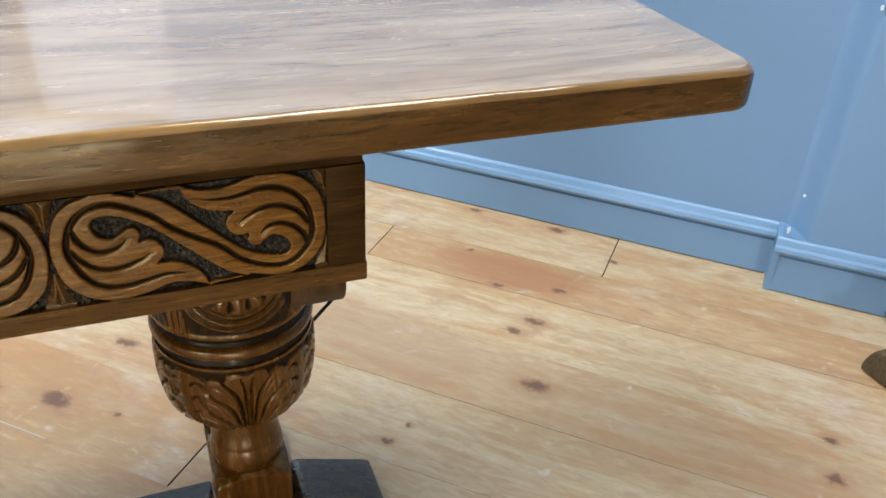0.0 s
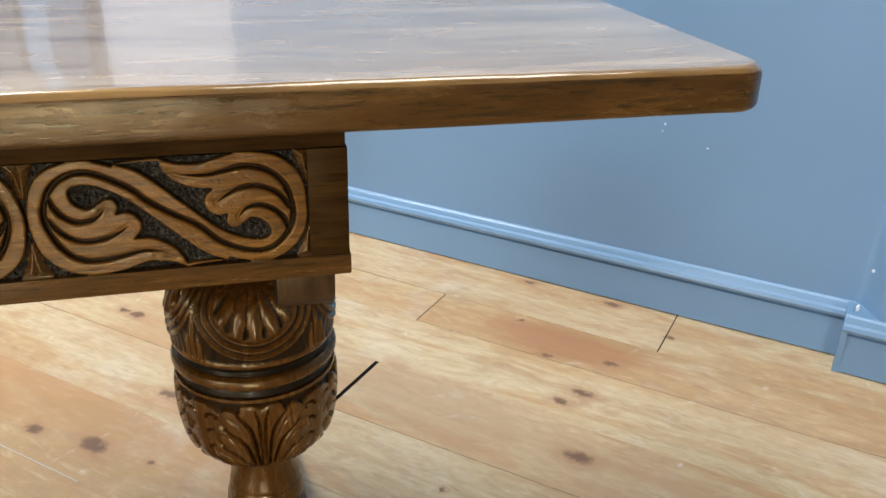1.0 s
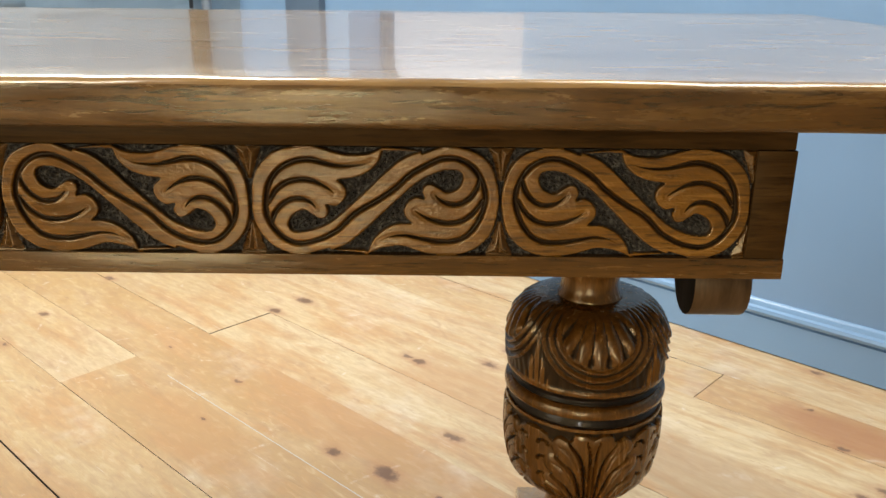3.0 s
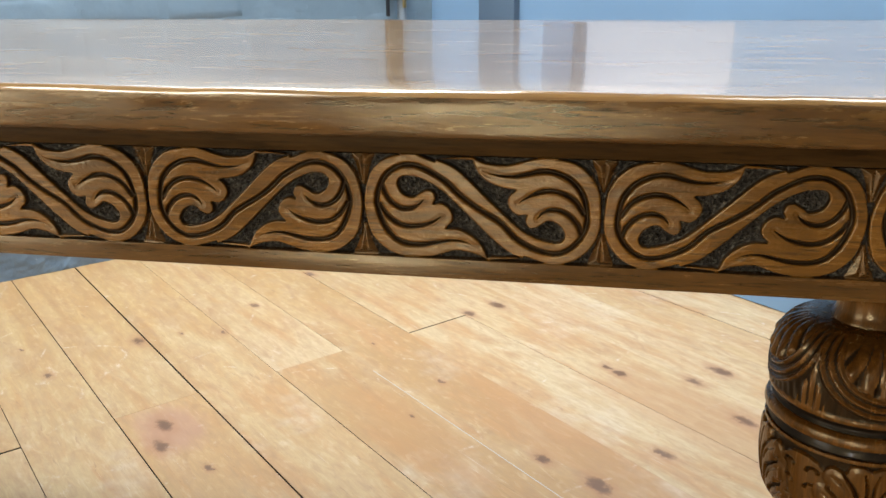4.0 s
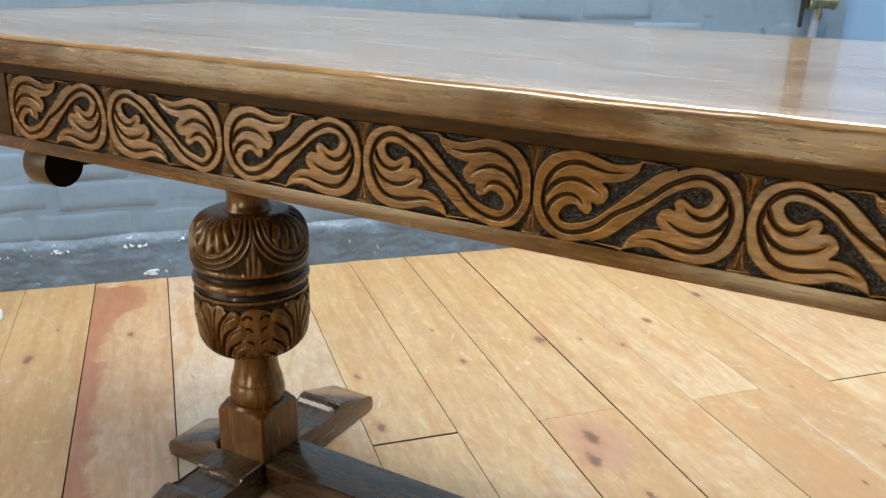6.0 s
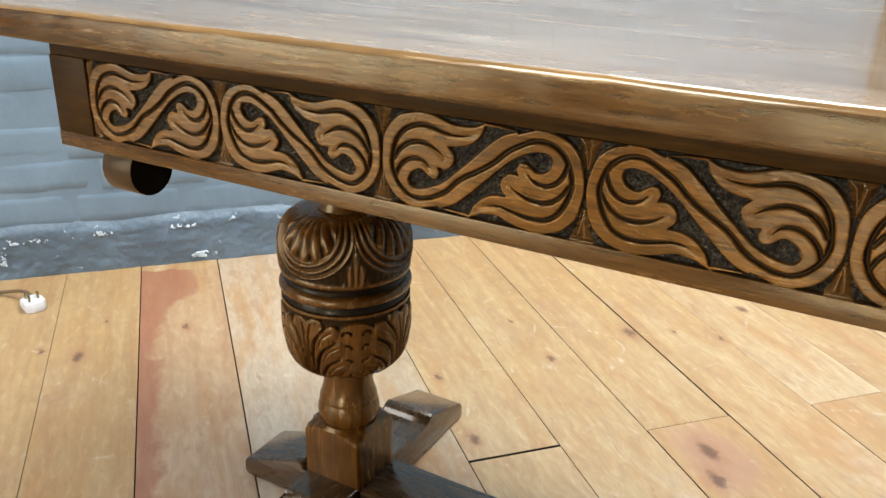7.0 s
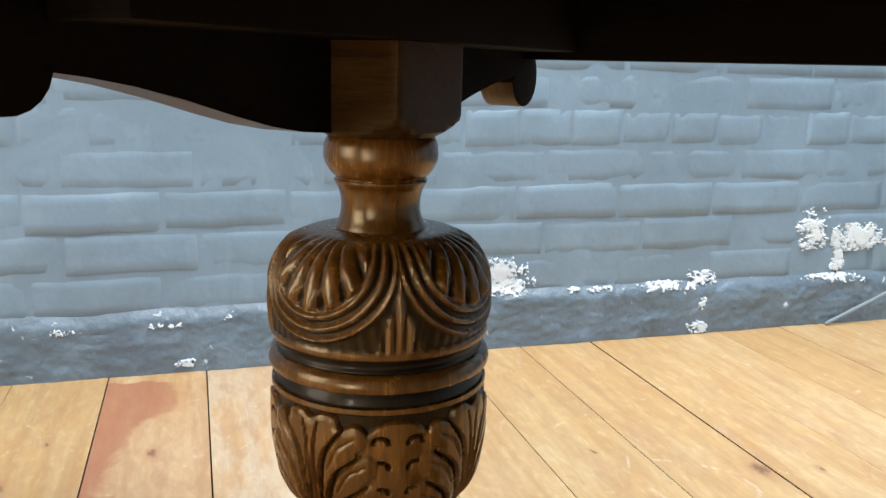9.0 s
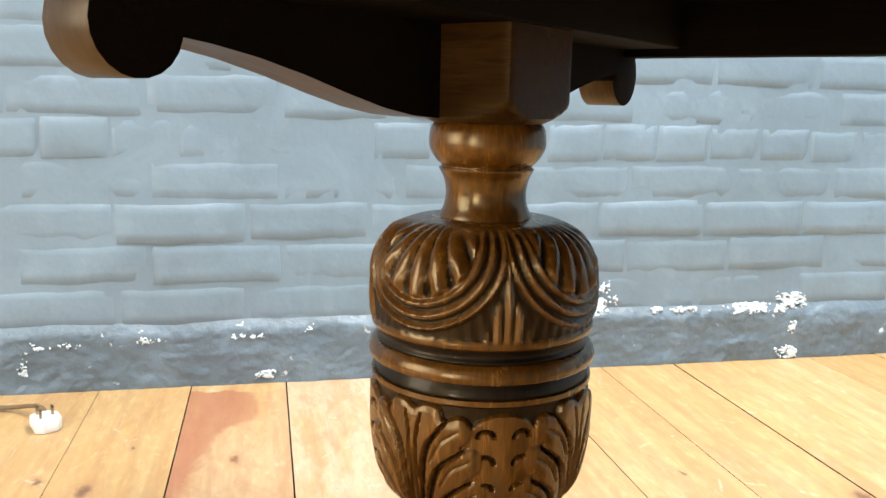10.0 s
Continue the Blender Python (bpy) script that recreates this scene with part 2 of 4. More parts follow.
def pine_material(name, pale, mid, warm, stain=0.0, varnish=0.55):
    m, t, b = material(name, 0.38, coat=0.12)
    base = place(t, (1, 1, 1), 9.0)
    wave = noise_tex(t, place(t, (1.6, 9, 1), 9.0), 1.5, 3, 0.5)
    warp = t.nodes.new("ShaderNodeVectorMath")
    warp.operation = "MULTIPLY_ADD"
    t.links.new(wave, warp.inputs[0])
    warp.inputs[1].default_value = (0.0, 0.05, 0.0)
    t.links.new(base, warp.inputs[2])
    stretch = t.nodes.new("ShaderNodeVectorMath")
    stretch.operation = "MULTIPLY"
    stretch.inputs[1].default_value = (0.9, 15, 1)
    t.links.new(warp.outputs[0], stretch.inputs[0])
    grain = noise_tex(t, stretch.outputs[0], 2.4, 5, 0.55, 0.6)
    fine = noise_tex(t, place(t, (6, 150, 1), 9.0), 3.0, 3, 0.6)
    patch = noise_tex(t, place(t, (1.3, 3.4, 1), 9.0), 3.0, 4, 0.55, 0.8)
    cloud = noise_tex(t, place(t, (0.8, 3.8, 1), 5.0), 4.2, 5, 0.6, 0.6)
    wear = noise_tex(t, place(t, (1, 1, 1), 0.0), 3.1, 5, 0.65)
    scratch = noise_tex(t, place(t, (2.5, 5, 1), 4.0, (0, 0, 35)), 6.0, 6, 0.75)
    streak = noise_tex(t, place(t, (1.2, 34, 1), 3.0, (0, 0, 52)), 5.0, 4, 0.6)
    info = t.nodes.new("ShaderNodeObjectInfo")
    tone = ramp(t, info.outputs["Random"], [(0.0, (mid[0] * 0.92, mid[1] * 0.8, mid[2] * 0.68)), (0.25, mid), (0.45, tuple(c * 0.95 for c in pale)), (0.65, pale), (0.82, tuple(c * 1.02 for c in mid)), (1.0, warm)])
    col = mix(t, ramp(t, grain, [(0.38, (0.42, 0.42, 0.42)), (0.6, (0.0, 0.0, 0.0))]), tone, warm)
    col = mix(t, ramp(t, patch, [(0.49, (0, 0, 0)), (0.66, (0.45, 0.45, 0.45))]), col, pale)
    col = mix(t, ramp(t, cloud, [(0.47, (0, 0, 0)), (0.63, (0.8, 0.8, 0.8))]), col, (0.46, 0.25, 0.1))
    blush = noise_tex(t, place(t, (0.7, 3.4, 1), 8.0), 3.0, 5, 0.62, 0.3)
    col = mix(t, ramp(t, blush, [(0.5, (0, 0, 0)), (0.68, (0.4, 0.4, 0.4))]), col, (0.52, 0.33, 0.19))
    col = mix(t, ramp(t, fine, [(0.3, (0.16, 0.16, 0.16)), (0.55, (0, 0, 0))]), col, tuple(c * 0.6 for c in warm))
    col = mix(t, ramp(t, wear, [(0.53, (0, 0, 0)), (0.68, (0.42, 0.42, 0.42))]), col, (0.68, 0.6, 0.5))
    col = mix(t, ramp(t, streak, [(0.68, (0, 0, 0)), (0.74, (0.35, 0.35, 0.35))]), col, (0.78, 0.74, 0.68))
    # pale curved scuffs where furniture was dragged
    vor = node(t, "ShaderNodeTexVoronoi", Scale=4.2)
    vor.feature = "DISTANCE_TO_EDGE"
    t.links.new(mix(t, 0.12, place(t, (1, 1, 1), 6.0), t_noise_colour(t, place(t, (1, 1, 1), 6.0), 3.0)), vor.inputs["Vector"])
    scuff = maths(t, "MULTIPLY", ramp(t, vor.outputs["Distance"], [(0.004, (1, 1, 1)), (0.016, (0, 0, 0))]), ramp(t, scratch, [(0.54, (0, 0, 0)), (0.68, (0.4, 0.4, 0.4))]))
    # dark knots with a reddish ring, each where the old board has it, and a few pin knots
    rot = t.nodes.new("ShaderNodeVectorRotate")
    rot.rotation_type = "Z_AXIS"
    rot.inputs["Angle"].default_value = radians(42.5)
    t.links.new(t.nodes.new("ShaderNodeNewGeometry").outputs["Position"], rot.inputs["Vector"])
    wob = noise_tex(t, rot.outputs[0], 38.0, 4, 0.65)
    shake = t.nodes.new("ShaderNodeVectorMath")
    shake.operation = "MULTIPLY_ADD"
    shake.inputs[1].default_value = (0.022, 0.022, 0)
    t.links.new(noise_tex(t, rot.outputs[0], 60.0, 3, 0.6), shake.inputs[0])
    t.links.new(rot.outputs[0], shake.inputs[2])
    squash = t.nodes.new("ShaderNodeVectorMath")
    squash.operation = "MULTIPLY"
    squash.inputs[1].default_value = (0.55, 1, 0)
    t.links.new(shake.outputs[0], squash.inputs[0])
    near = None
    for k, (ku, kv) in enumerate(KNOTS):
        d = t.nodes.new("ShaderNodeVectorMath")
        d.operation = "DISTANCE"
        d.inputs[1].default_value = ((ku + 0.011) * 0.55, kv + 0.011, 0)
        t.links.new(squash.outputs[0], d.inputs[0])
        dk = maths(t, "DIVIDE", d.outputs["Value"], 0.0045 + 0.011 * ((k * 7) % 6) / 5)
        near = dk if near is None else maths(t, "MINIMUM", near, dk)
    dist = maths(t, "MULTIPLY_ADD", wob, 0.9, near)
    ring = ramp(t, maths(t, "MULTIPLY", dist, 0.25), [(0.18, (1, 1, 1)), (0.62, (0, 0, 0))])
    core = ramp(t, maths(t, "MULTIPLY", dist, 0.25), [(0.22, (1, 1, 1)), (0.36, (0, 0, 0))])
    sep = t.nodes.new("ShaderNodeSeparateXYZ")
    t.links.new(rot.outputs[0], sep.inputs[0])
    kept = ramp(t, maths(t, "MULTIPLY_ADD", wear, 0.9, maths(t, "MULTIPLY", sep.outputs[0], -0.8)), [(0.6, (0, 0, 0)), (1.05, (1, 1, 1))])
    col = mix(t, maths(t, "MULTIPLY", kept, varnish), col, mix(t, ramp(t, grain, [(0.35, (1, 1, 1)), (0.6, (0, 0, 0))]), (0.47, 0.305, 0.12), (0.36, 0.2, 0.07)))      # varnish kept near the brick wall
    band = maths(t, "MULTIPLY", ramp(t, maths(t, "MULTIPLY_ADD", noise_tex(t, stretch.outputs[0], 1.3, 4, 0.6, 0.5), 0.14, maths(t, "ABSOLUTE", maths(t, "SUBTRACT", sep.outputs[1], 1.925))), [(0.085, (1, 1, 1)), (0.15, (0, 0, 0))]), ramp(t, sep.outputs[0], [(0.66, (0, 0, 0)), (0.75, (0.75, 0.75, 0.75))]))
    col = mix(t, band, col, mix(t, ramp(t, grain, [(0.4, (1, 1, 1)), (0.6, (0, 0, 0))]), (0.54, 0.35, 0.17), (0.42, 0.235, 0.10)))
    # ingrained brown stains with ragged edges, and dark flecks along the grain
    stain_at = noise_tex(t, place(t, (1.6, 4.2, 1), 6.0), 4.6, 7, 0.7, 1.1)
    col = mix(t, ramp(t, stain_at, [(0.53, (0, 0, 0)), (0.6, (0.22, 0.22, 0.22)), (0.72, (0.6, 0.6, 0.6))]), col, (0.33, 0.17, 0.08))
    fleck = noise_tex(t, place(t, (7, 40, 1), 6.0), 3.0, 3, 0.6, 0.8)
    col = mix(t, ramp(t, fleck, [(0.66, (0, 0, 0)), (0.72, (0.5, 0.5, 0.5))]), col, (0.3, 0.165, 0.085))
    grime = noise_tex(t, place(t, (3, 9, 1), 6.0), 9.0, 5, 0.6, 0.6)
    col = mix(t, ramp(t, grime, [(0.45, (0, 0, 0)), (0.66, (0.36, 0.36, 0.36))]), col, (0.34, 0.205, 0.11))
    col = mix(t, ramp(t, grime, [(0.3, (0.2, 0.2, 0.2)), (0.44, (0, 0, 0))]), col, (0.7, 0.58, 0.42))
    col = mix(t, scuff, col, (0.8, 0.76, 0.7))
    # broad ragged stains on single boards
    for bu, bv, ru, rv, much, tint in BLOTCHES:
        off = t.nodes.new("ShaderNodeVectorMath")
        off.operation = "MULTIPLY_ADD"
        off.inputs[1].default_value = (1 / ru, 1 / rv, 0)
        off.inputs[2].default_value = (-bu / ru, -bv / rv, 0)
        t.links.new(rot.outputs[0], off.inputs[0])
        size = t.nodes.new("ShaderNodeVectorMath")
        size.operation = "LENGTH"
        t.links.new(off.outputs[0], size.inputs[0])
        col = mix(t, ramp(t, maths(t, "MULTIPLY_ADD", maths(t, "MULTIPLY_ADD", stain_at, 1.6, -0.3), 0.5, maths(t, "MULTIPLY", size.outputs["Value"], 0.5)), [(0.5, (much, much, much)), (0.78, (0, 0, 0))]), col, tint)
    col = mix(t, maths(t, "MULTIPLY", ring, 0.7), col, (0.36, 0.17, 0.08))
    col = mix(t, maths(t, "MULTIPLY", core, 0.82), col, (0.12, 0.06, 0.032))
    if stain:
        ragged = noise_tex(t, rot.outputs[0], 11.0, 5, 0.6, 0.4)
        reach = maths(t, "MULTIPLY_ADD", ramp(t, maths(t, "MULTIPLY_ADD", sep.outputs[0], -1.0, 0.0), [(0.86, (0, 0, 0)), (1.02, (1, 1, 1))]), 0.085, maths(t, "MULTIPLY_ADD", ragged, 0.09, -0.05))
        s = maths(t, "SUBTRACT", reach, sep.outputs[1])
        start = maths(t, "GREATER_THAN", maths(t, "MULTIPLY_ADD", noise_tex(t, rot.outputs[0], 16.0, 3, 0.5), 0.1, sep.outputs[0]), BRICK_U + 0.1)
        thin = ramp(t, noise_tex(t, place(t, (2, 9, 1), 2.0), 4.0, 5, 0.6), [(0.35, (0.75, 0.75, 0.75)), (0.6, (1, 1, 1))])
        col = mix(t, maths(t, "MULTIPLY", maths(t, "MULTIPLY", start, thin), maths(t, "MULTIPLY", ramp(t, maths(t, "MULTIPLY_ADD", s, 1.0, 0.5), [(0.492, (0.22, 0.22, 0.22)), (0.508, (1, 1, 1))]), stain)), col, (0.335, 0.13, 0.068))
    t.links.new(col, b.inputs["Base Color"])
    t.links.new(maths(t, "MULTIPLY_ADD", scratch, 0.3, 0.24), b.inputs["Roughness"])
    bump(t, b, mix(t, 0.5, grain, scratch), 0.12, 0.001)
    return m


M_PINE = pine_material("pine_board", (0.59, 0.45, 0.265), (0.525, 0.365, 0.185), (0.42, 0.25, 0.105))
M_PINE_WORN = pine_material("pine_board_worn", (0.62, 0.54, 0.44), (0.54, 0.44, 0.33), (0.46, 0.35, 0.23), varnish=0.3)
M_PINE_RED = pine_material("pine_board_red", (0.6, 0.47, 0.33), (0.54, 0.37, 0.22), (0.45, 0.27, 0.15), 0.92)


def paint(name, colour, rough=0.45, relief=0.15, scale=40.0, dirt=0.0, chips=0.0, lumps=0.0, patchy=0.0):
    m, t, b = material(name, rough)
    where = t.nodes.new("ShaderNodeNewGeometry").outputs["Position"] if patchy else place(t)
    n = noise_tex(t, where, scale, 5, 0.6)
    big = noise_tex(t, where, 2.2, 3, 0.5)
    col = mix(t, ramp(t, big, [(0.3, (0, 0, 0)), (0.7, (0.5, 0.5, 0.5))]), colour, tuple(c * 0.82 for c in colour))
    if patchy:
        thin = noise_tex(t, where, 7.0, 6, 0.62, 0.8)
        col = mix(t, ramp(t, thin, [(0.48, (0, 0, 0)), (0.66, (patchy, patchy, patchy))]), col, tuple(min(1.0, c * 1.35) for c in colour))
        col = mix(t, ramp(t, noise_tex(t, where, 15.0, 6, 0.68), [(0.3, (patchy, patchy, patchy)), (0.46, (0, 0, 0))]), col, tuple(c * 0.68 for c in colour))
    if dirt:
        d = noise_tex(t, place(t, (1, 1, 2)), 9.0, 6, 0.7)
        col = mix(t, maths(t, "MULTIPLY", ramp(t, d, [(0.5, (0, 0, 0)), (0.68, (1, 1, 1))]), dirt), col, (0.13, 0.13, 0.125))
    if chips:
        c = noise_tex(t, place(t), 26.0, 6, 0.62, 0.6)
        col = mix(t, maths(t, "MULTIPLY", ramp(t, c, [(0.66, (0, 0, 0)), (0.69, (1, 1, 1))]), chips), col, (0.75, 0.76, 0.75))
    t.links.new(col, b.inputs["Base Color"])
    if lumps:
        n = mix(t, 0.65, n, noise_tex(t, where, 16.0, 4, 0.55))
    bump(t, b, n, relief, 0.002 + 0.006 * lumps)
    return m


M_BLUE = paint("blue_wall_paint", (0.17, 0.275, 0.41), 0.36, 0.06, 60)
M_SKIRT = paint("blue_gloss_paint", (0.175, 0.285, 0.42), 0.26, 0.05, 30)
M_BRICK = paint("grey_painted_brick", (0.172, 0.236, 0.292), 0.42, 0.3, 42, 0.0, 0.0, 1.0, 0.3)
M_MORTAR = paint("grey_painted_mortar", (0.169, 0.232, 0.287), 0.42, 0.22, 42, 0.0, 0.0, 1.0, 0.3)
M_PLINTH = paint("grey_painted_rubble", (0.115, 0.156, 0.195), 0.36, 0.9, 80, 0.0, 0.6, 1.0, 0.8)
M_PLASTER = paint("bare_white_plaster", (0.62, 0.665, 0.695), 0.8, 0.8, 90, 0.25)
M_STRIP = paint("slate_paint", (0.095, 0.14, 0.2), 0.4, 0.1, 40)
M_WHITE = paint("white_paint", (0.8, 0.8, 0.78), 0.5, 0.05, 30)
M_CEIL = paint("ceiling_paint", (0.62, 0.61, 0.59), 0.7, 0.05, 30)
M_UNSEEN_WALL = paint("unseen_wall_dark", (0.17, 0.2, 0.23), 0.6, 0.05, 30)
M_PLASTIC = paint("white_plastic", (0.8, 0.8, 0.8), 0.3, 0.02, 30)
M_BLACK = paint("black_rubber", (0.018, 0.018, 0.02), 0.4, 0.05, 60)
M_CABLE = paint("brown_cable", (0.16, 0.1, 0.05), 0.45, 0.05, 60)
M_GREYPIPE = paint("grey_pipe_paint", (0.2, 0.24, 0.28), 0.35, 0.1, 50)
M_GAP = paint("dusty_gap", (0.03, 0.024, 0.018), 0.9, 0.3, 60)
M_DUST = paint("pale_dust", (0.5, 0.46, 0.41), 0.9, 0.3, 60)
M_BROWN = oak("brown_timber", (0.04, 0.028, 0.014), (0.075, 0.052, 0.026), (0.11, 0.075, 0.036), 0.4, 0.1, (50, 50, 3))
M_BRASS, _t, _b = material("aged_brass", 0.32, 1.0)
_t.links.new(ramp(_t, noise_tex(_t, place(_t), 60, 4), [(0.3, (0.14, 0.1, 0.045)), (0.6, (0.42, 0.34, 0.17))]), _b.inputs["Base Color"])
M_PIN, _t, _b = material("plug_pin_metal", 0.3, 1.0)
_b.inputs["Base Color"].default_value = (0.35, 0.3, 0.2, 1)
M_GLASS, _t, _b = material("window_glass", 0.03)
_b.inputs["Transmission Weight"].default_value = 1.0
_b.inputs["IOR"].default_value = 1.45
M_DAY, _t, _b = material("bright_outdoors", 1.0)
_z = _t.nodes.new("ShaderNodeSeparateXYZ")
_t.links.new(_t.nodes.new("ShaderNodeTexCoord").outputs["Object"], _z.inputs[0])
_t.links.new(ramp(_t, maths(_t, "MULTIPLY_ADD", _z.outputs[2], 1.0, 0.0), [(0.0, (0.2, 0.23, 0.27)), (0.5, (0.6, 0.69, 0.82)), (1.0, (0.8, 0.9, 1.05))]), _b.inputs["Emission Color"])
_b.inputs["Base Color"].default_value = (0, 0, 0, 1)
_b.inputs["Emission Strength"].default_value = 1.55


# ---- mesh helpers ----
def mesh_of(bm, name, mats, smooth=True, angle=35):
    bmesh.ops.recalc_face_normals(bm, faces=bm.faces[:]) if len(bm.faces) < 4000 else None
    me = bpy.data.meshes.new(name)
    bm.to_mesh(me)
    bm.free()
    for m in mats if isinstance(mats, (list, tuple)) else [mats]:
        me.materials.append(m)
    if smooth:
        me.shade_smooth()
        me.set_sharp_from_angle(angle=radians(angle))
    return me


def part(name, bm, mats, parent=None, label="", m=None, smooth=True, angle=35):
    ob = new(name, mesh_of(bm, name, mats, smooth, angle))
    if parent:
        ob.parent = parent
    if m is not None:
        ob.matrix_basis = m
    return tagged(ob, label)


def thing(name, m=None):
    ob = new(name)
    ob.empty_display_size = 0.05
    if m is not None:
        ob.matrix_basis = m
    return ob


def box(x0, x1, y0, y1, z0, z1, bevel=0.0, segments=2, bm=None):
    bm = bm or bmesh.new()
    made = bmesh.ops.create_cube(bm, size=1, matrix=Matrix.Translation(((x0 + x1) / 2, (y0 + y1) / 2, (z0 + z1) / 2)) @ Matrix.Diagonal((x1 - x0, y1 - y0, z1 - z0, 1)))
    if bevel:
        edges = {e for v in made["verts"] for e in v.link_edges}
        bmesh.ops.bevel(bm, geom=list(edges), offset=bevel, segments=segments, profile=0.5, affect="EDGES", clamp_overlap=True)
    return bm


def prism(points, a, b, axis="x", bevel=0.0, segments=2):
    """A flat outline pushed from a to b along an axis; the outline's two numbers are the other two axes in order."""
    bm = bmesh.new()
    order = {"x": lambda p, d: (d, p[0], p[1]), "y": lambda p, d: (p[0], d, p[1]), "z": lambda p, d: (p[0], p[1], d)}[axis]
    lo = [bm.verts.new(order(p, a)) for p in points]
    hi = [bm.verts.new(order(p, b)) for p in points]
    bm.faces.new(lo), bm.faces.new(hi)
    for i in range(len(points)):
        j = (i + 1) % len(points)
        bm.faces.new((lo[i], lo[j], hi[j], hi[i]))
    if bevel:
        rim = [e for e in bm.edges if all(v in lo for v in e.verts) or all(v in hi for v in e.verts)]
        bmesh.ops.bevel(bm, geom=rim, offset=bevel, segments=segments, profile=0.5, affect="EDGES", clamp_overlap=True)
    return bm


def tube(points, radius, sides=10):
    """A round bar along a line of places."""
    bm, rings = bmesh.new(), []
    pts = [Vector(p) for p in points]
    for i, p in enumerate(pts):
        d = (pts[min(i + 1, len(pts) - 1)] - pts[max(i - 1, 0)]).normalized()
        a = d.orthogonal().normalized() if i == 0 else (rings[-1][1] - d * rings[-1][1].dot(d)).normalized()
        b = d.cross(a)
        rings.append(([bm.verts.new(p + radius * (a * math.cos(2 * math.pi * k / sides) + b * math.sin(2 * math.pi * k / sides))) for k in range(sides)], a))
    for (r, _), (s, _) in zip(rings, rings[1:]):
        for k in range(sides):
            bm.faces.new((r[k], r[(k + 1) % sides], s[(k + 1) % sides], s[k]))
    bm.faces.new(rings[0][0]), bm.faces.new(rings[-1][0])
    return bm


def curve_through(knots, steps):
    """A smooth line (Catmull-Rom) through places."""
    p = [np.array(k, float) for k in knots]
    p = [2 * p[0] - p[1]] + p + [2 * p[-1] - p[-2]]
    out = []
    for a, b, c, d in zip(p, p[1:], p[2:], p[3:]):
        for k in range(steps):
            s = k / steps
            out.append(0.5 * (2 * b + (c - a) * s + (2 * a - 5 * b + 4 * c - d) * s * s + (3 * b - a - 3 * c + d) * s ** 3))
    return np.array(out + [p[-2]])


def lathe(profile, around, shift=None, recess=0.0):
    """A turned part from (radius, z) pairs, with an optional carving depth of (angle, z)."""
    n = len(profile)
    verts, faces = [], []
    for r, z in profile:
        for k in range(around):
            a = 2 * math.pi * k / around
            rr = r + (shift(a, z, r) if shift else 0.0)
            verts.append((rr * math.cos(a), rr * math.sin(a), z))
    for i in range(n - 1):
        for k in range(around):
            j = (k + 1) % around
            faces.append((i * around + k, i * around + j, (i + 1) * around + j, (i + 1) * around + k))
    faces.append(tuple(reversed(range(around))))
    faces.append(tuple((n - 1) * around + k for k in range(around)))
    me = bpy.data.meshes.new("turned")
    me.from_pydata(verts, [], faces)
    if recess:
        # second material wherever the carving lies below the recess depth
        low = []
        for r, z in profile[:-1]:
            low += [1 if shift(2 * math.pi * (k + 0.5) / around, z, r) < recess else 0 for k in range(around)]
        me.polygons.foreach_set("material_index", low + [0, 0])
    bm = bmesh.new()
    bm.from_mesh(me)
    bpy.data.meshes.remove(me)
    return bm


def spline_profile(knots, steps=6):
    return [(float(r), float(z)) for r, z in curve_through(knots, steps)]


# ---- the room ----
def wall_with_opening(u0, u1, v0, v1, openings, name, mat, axis="u"):
    """A wall along u (or v), thick from v0 to v1, with openings (from, to, sill, head)."""
    bm = bmesh.new()
    cuts = sorted(openings)
    at = u0
    spans = []
    for a, b, z0, z1 in cuts:
        spans += [(at, a, 0, CEIL), (a, b, 0, z0), (a, b, z1, CEIL)]
        at = b
    spans.append((at, u1, 0, CEIL))
    for a, b, z0, z1 in spans:
        if axis == "u":
            box(a, b, v0, v1, z0, z1, bm=bm)
        else:
            box(v0, v1, a, b, z0, z1, bm=bm)
    bmesh.ops.remove_doubles(bm, verts=bm.verts[:], dist=1e-5)
    ob = part(name, bm, mat, m=ROOM.copy(), smooth=False)
    return tagged(ob, kind="structure")


PANE_U0, PANE_U1, PANE_Z0, PANE_Z1 = -0.61, 0.03, 0.76, 1.75
STEP_U, STEP = 1.44, 0.057
wall_blue = wall_with_opening(BRICK_U - 0.2, STEP_U, BLUE_V + 0.012, BLUE_V + 0.2, [(PANE_U0, PANE_U1, PANE_Z0, PANE_Z1)], "wall_north", M_BLUE)
tagged(wall_blue, "smooth wall painted mid blue with a few chips", "wall")
BREAST_V = BLUE_V + 0.012 - STEP
breast = [(STEP_U, BLUE_V + 0.2)] + [(STEP_U + 0.05 * k / 10, BLUE_V + 0.012 - STEP * (k / 10) ** 2 * (3 - 0.2 * k)) for k in range(11)] + [(FAR_U, BREAST_V), (FAR_U, BLUE_V + 0.2)]
wall_breast = tagged(part("wall_north_step", prism(breast, 0, CEIL, "z"), M_BLUE, m=ROOM.copy()), kind="structure")
tagged(wall_breast, "slightly projecting stretch of the blue painted wall", "wall")
# unseen south and east walls, kept dark to cut bounced light
tagged(wall_with_opening(BRICK_U - 0.2, FAR_U, BACK_V - 0.2, BACK_V, [w[:4] for w in WINDOWS], "wall_south", M_UNSEEN_WALL), "assumed dark grey wall with two windows, out of view", "wall")
tagged(wall_with_opening(BACK_V, BLUE_V + 0.2, FAR_U, FAR_U + 0.2, [], "wall_east", M_UNSEEN_WALL, "v"), "assumed plain dark grey wall, out of view", "wall")
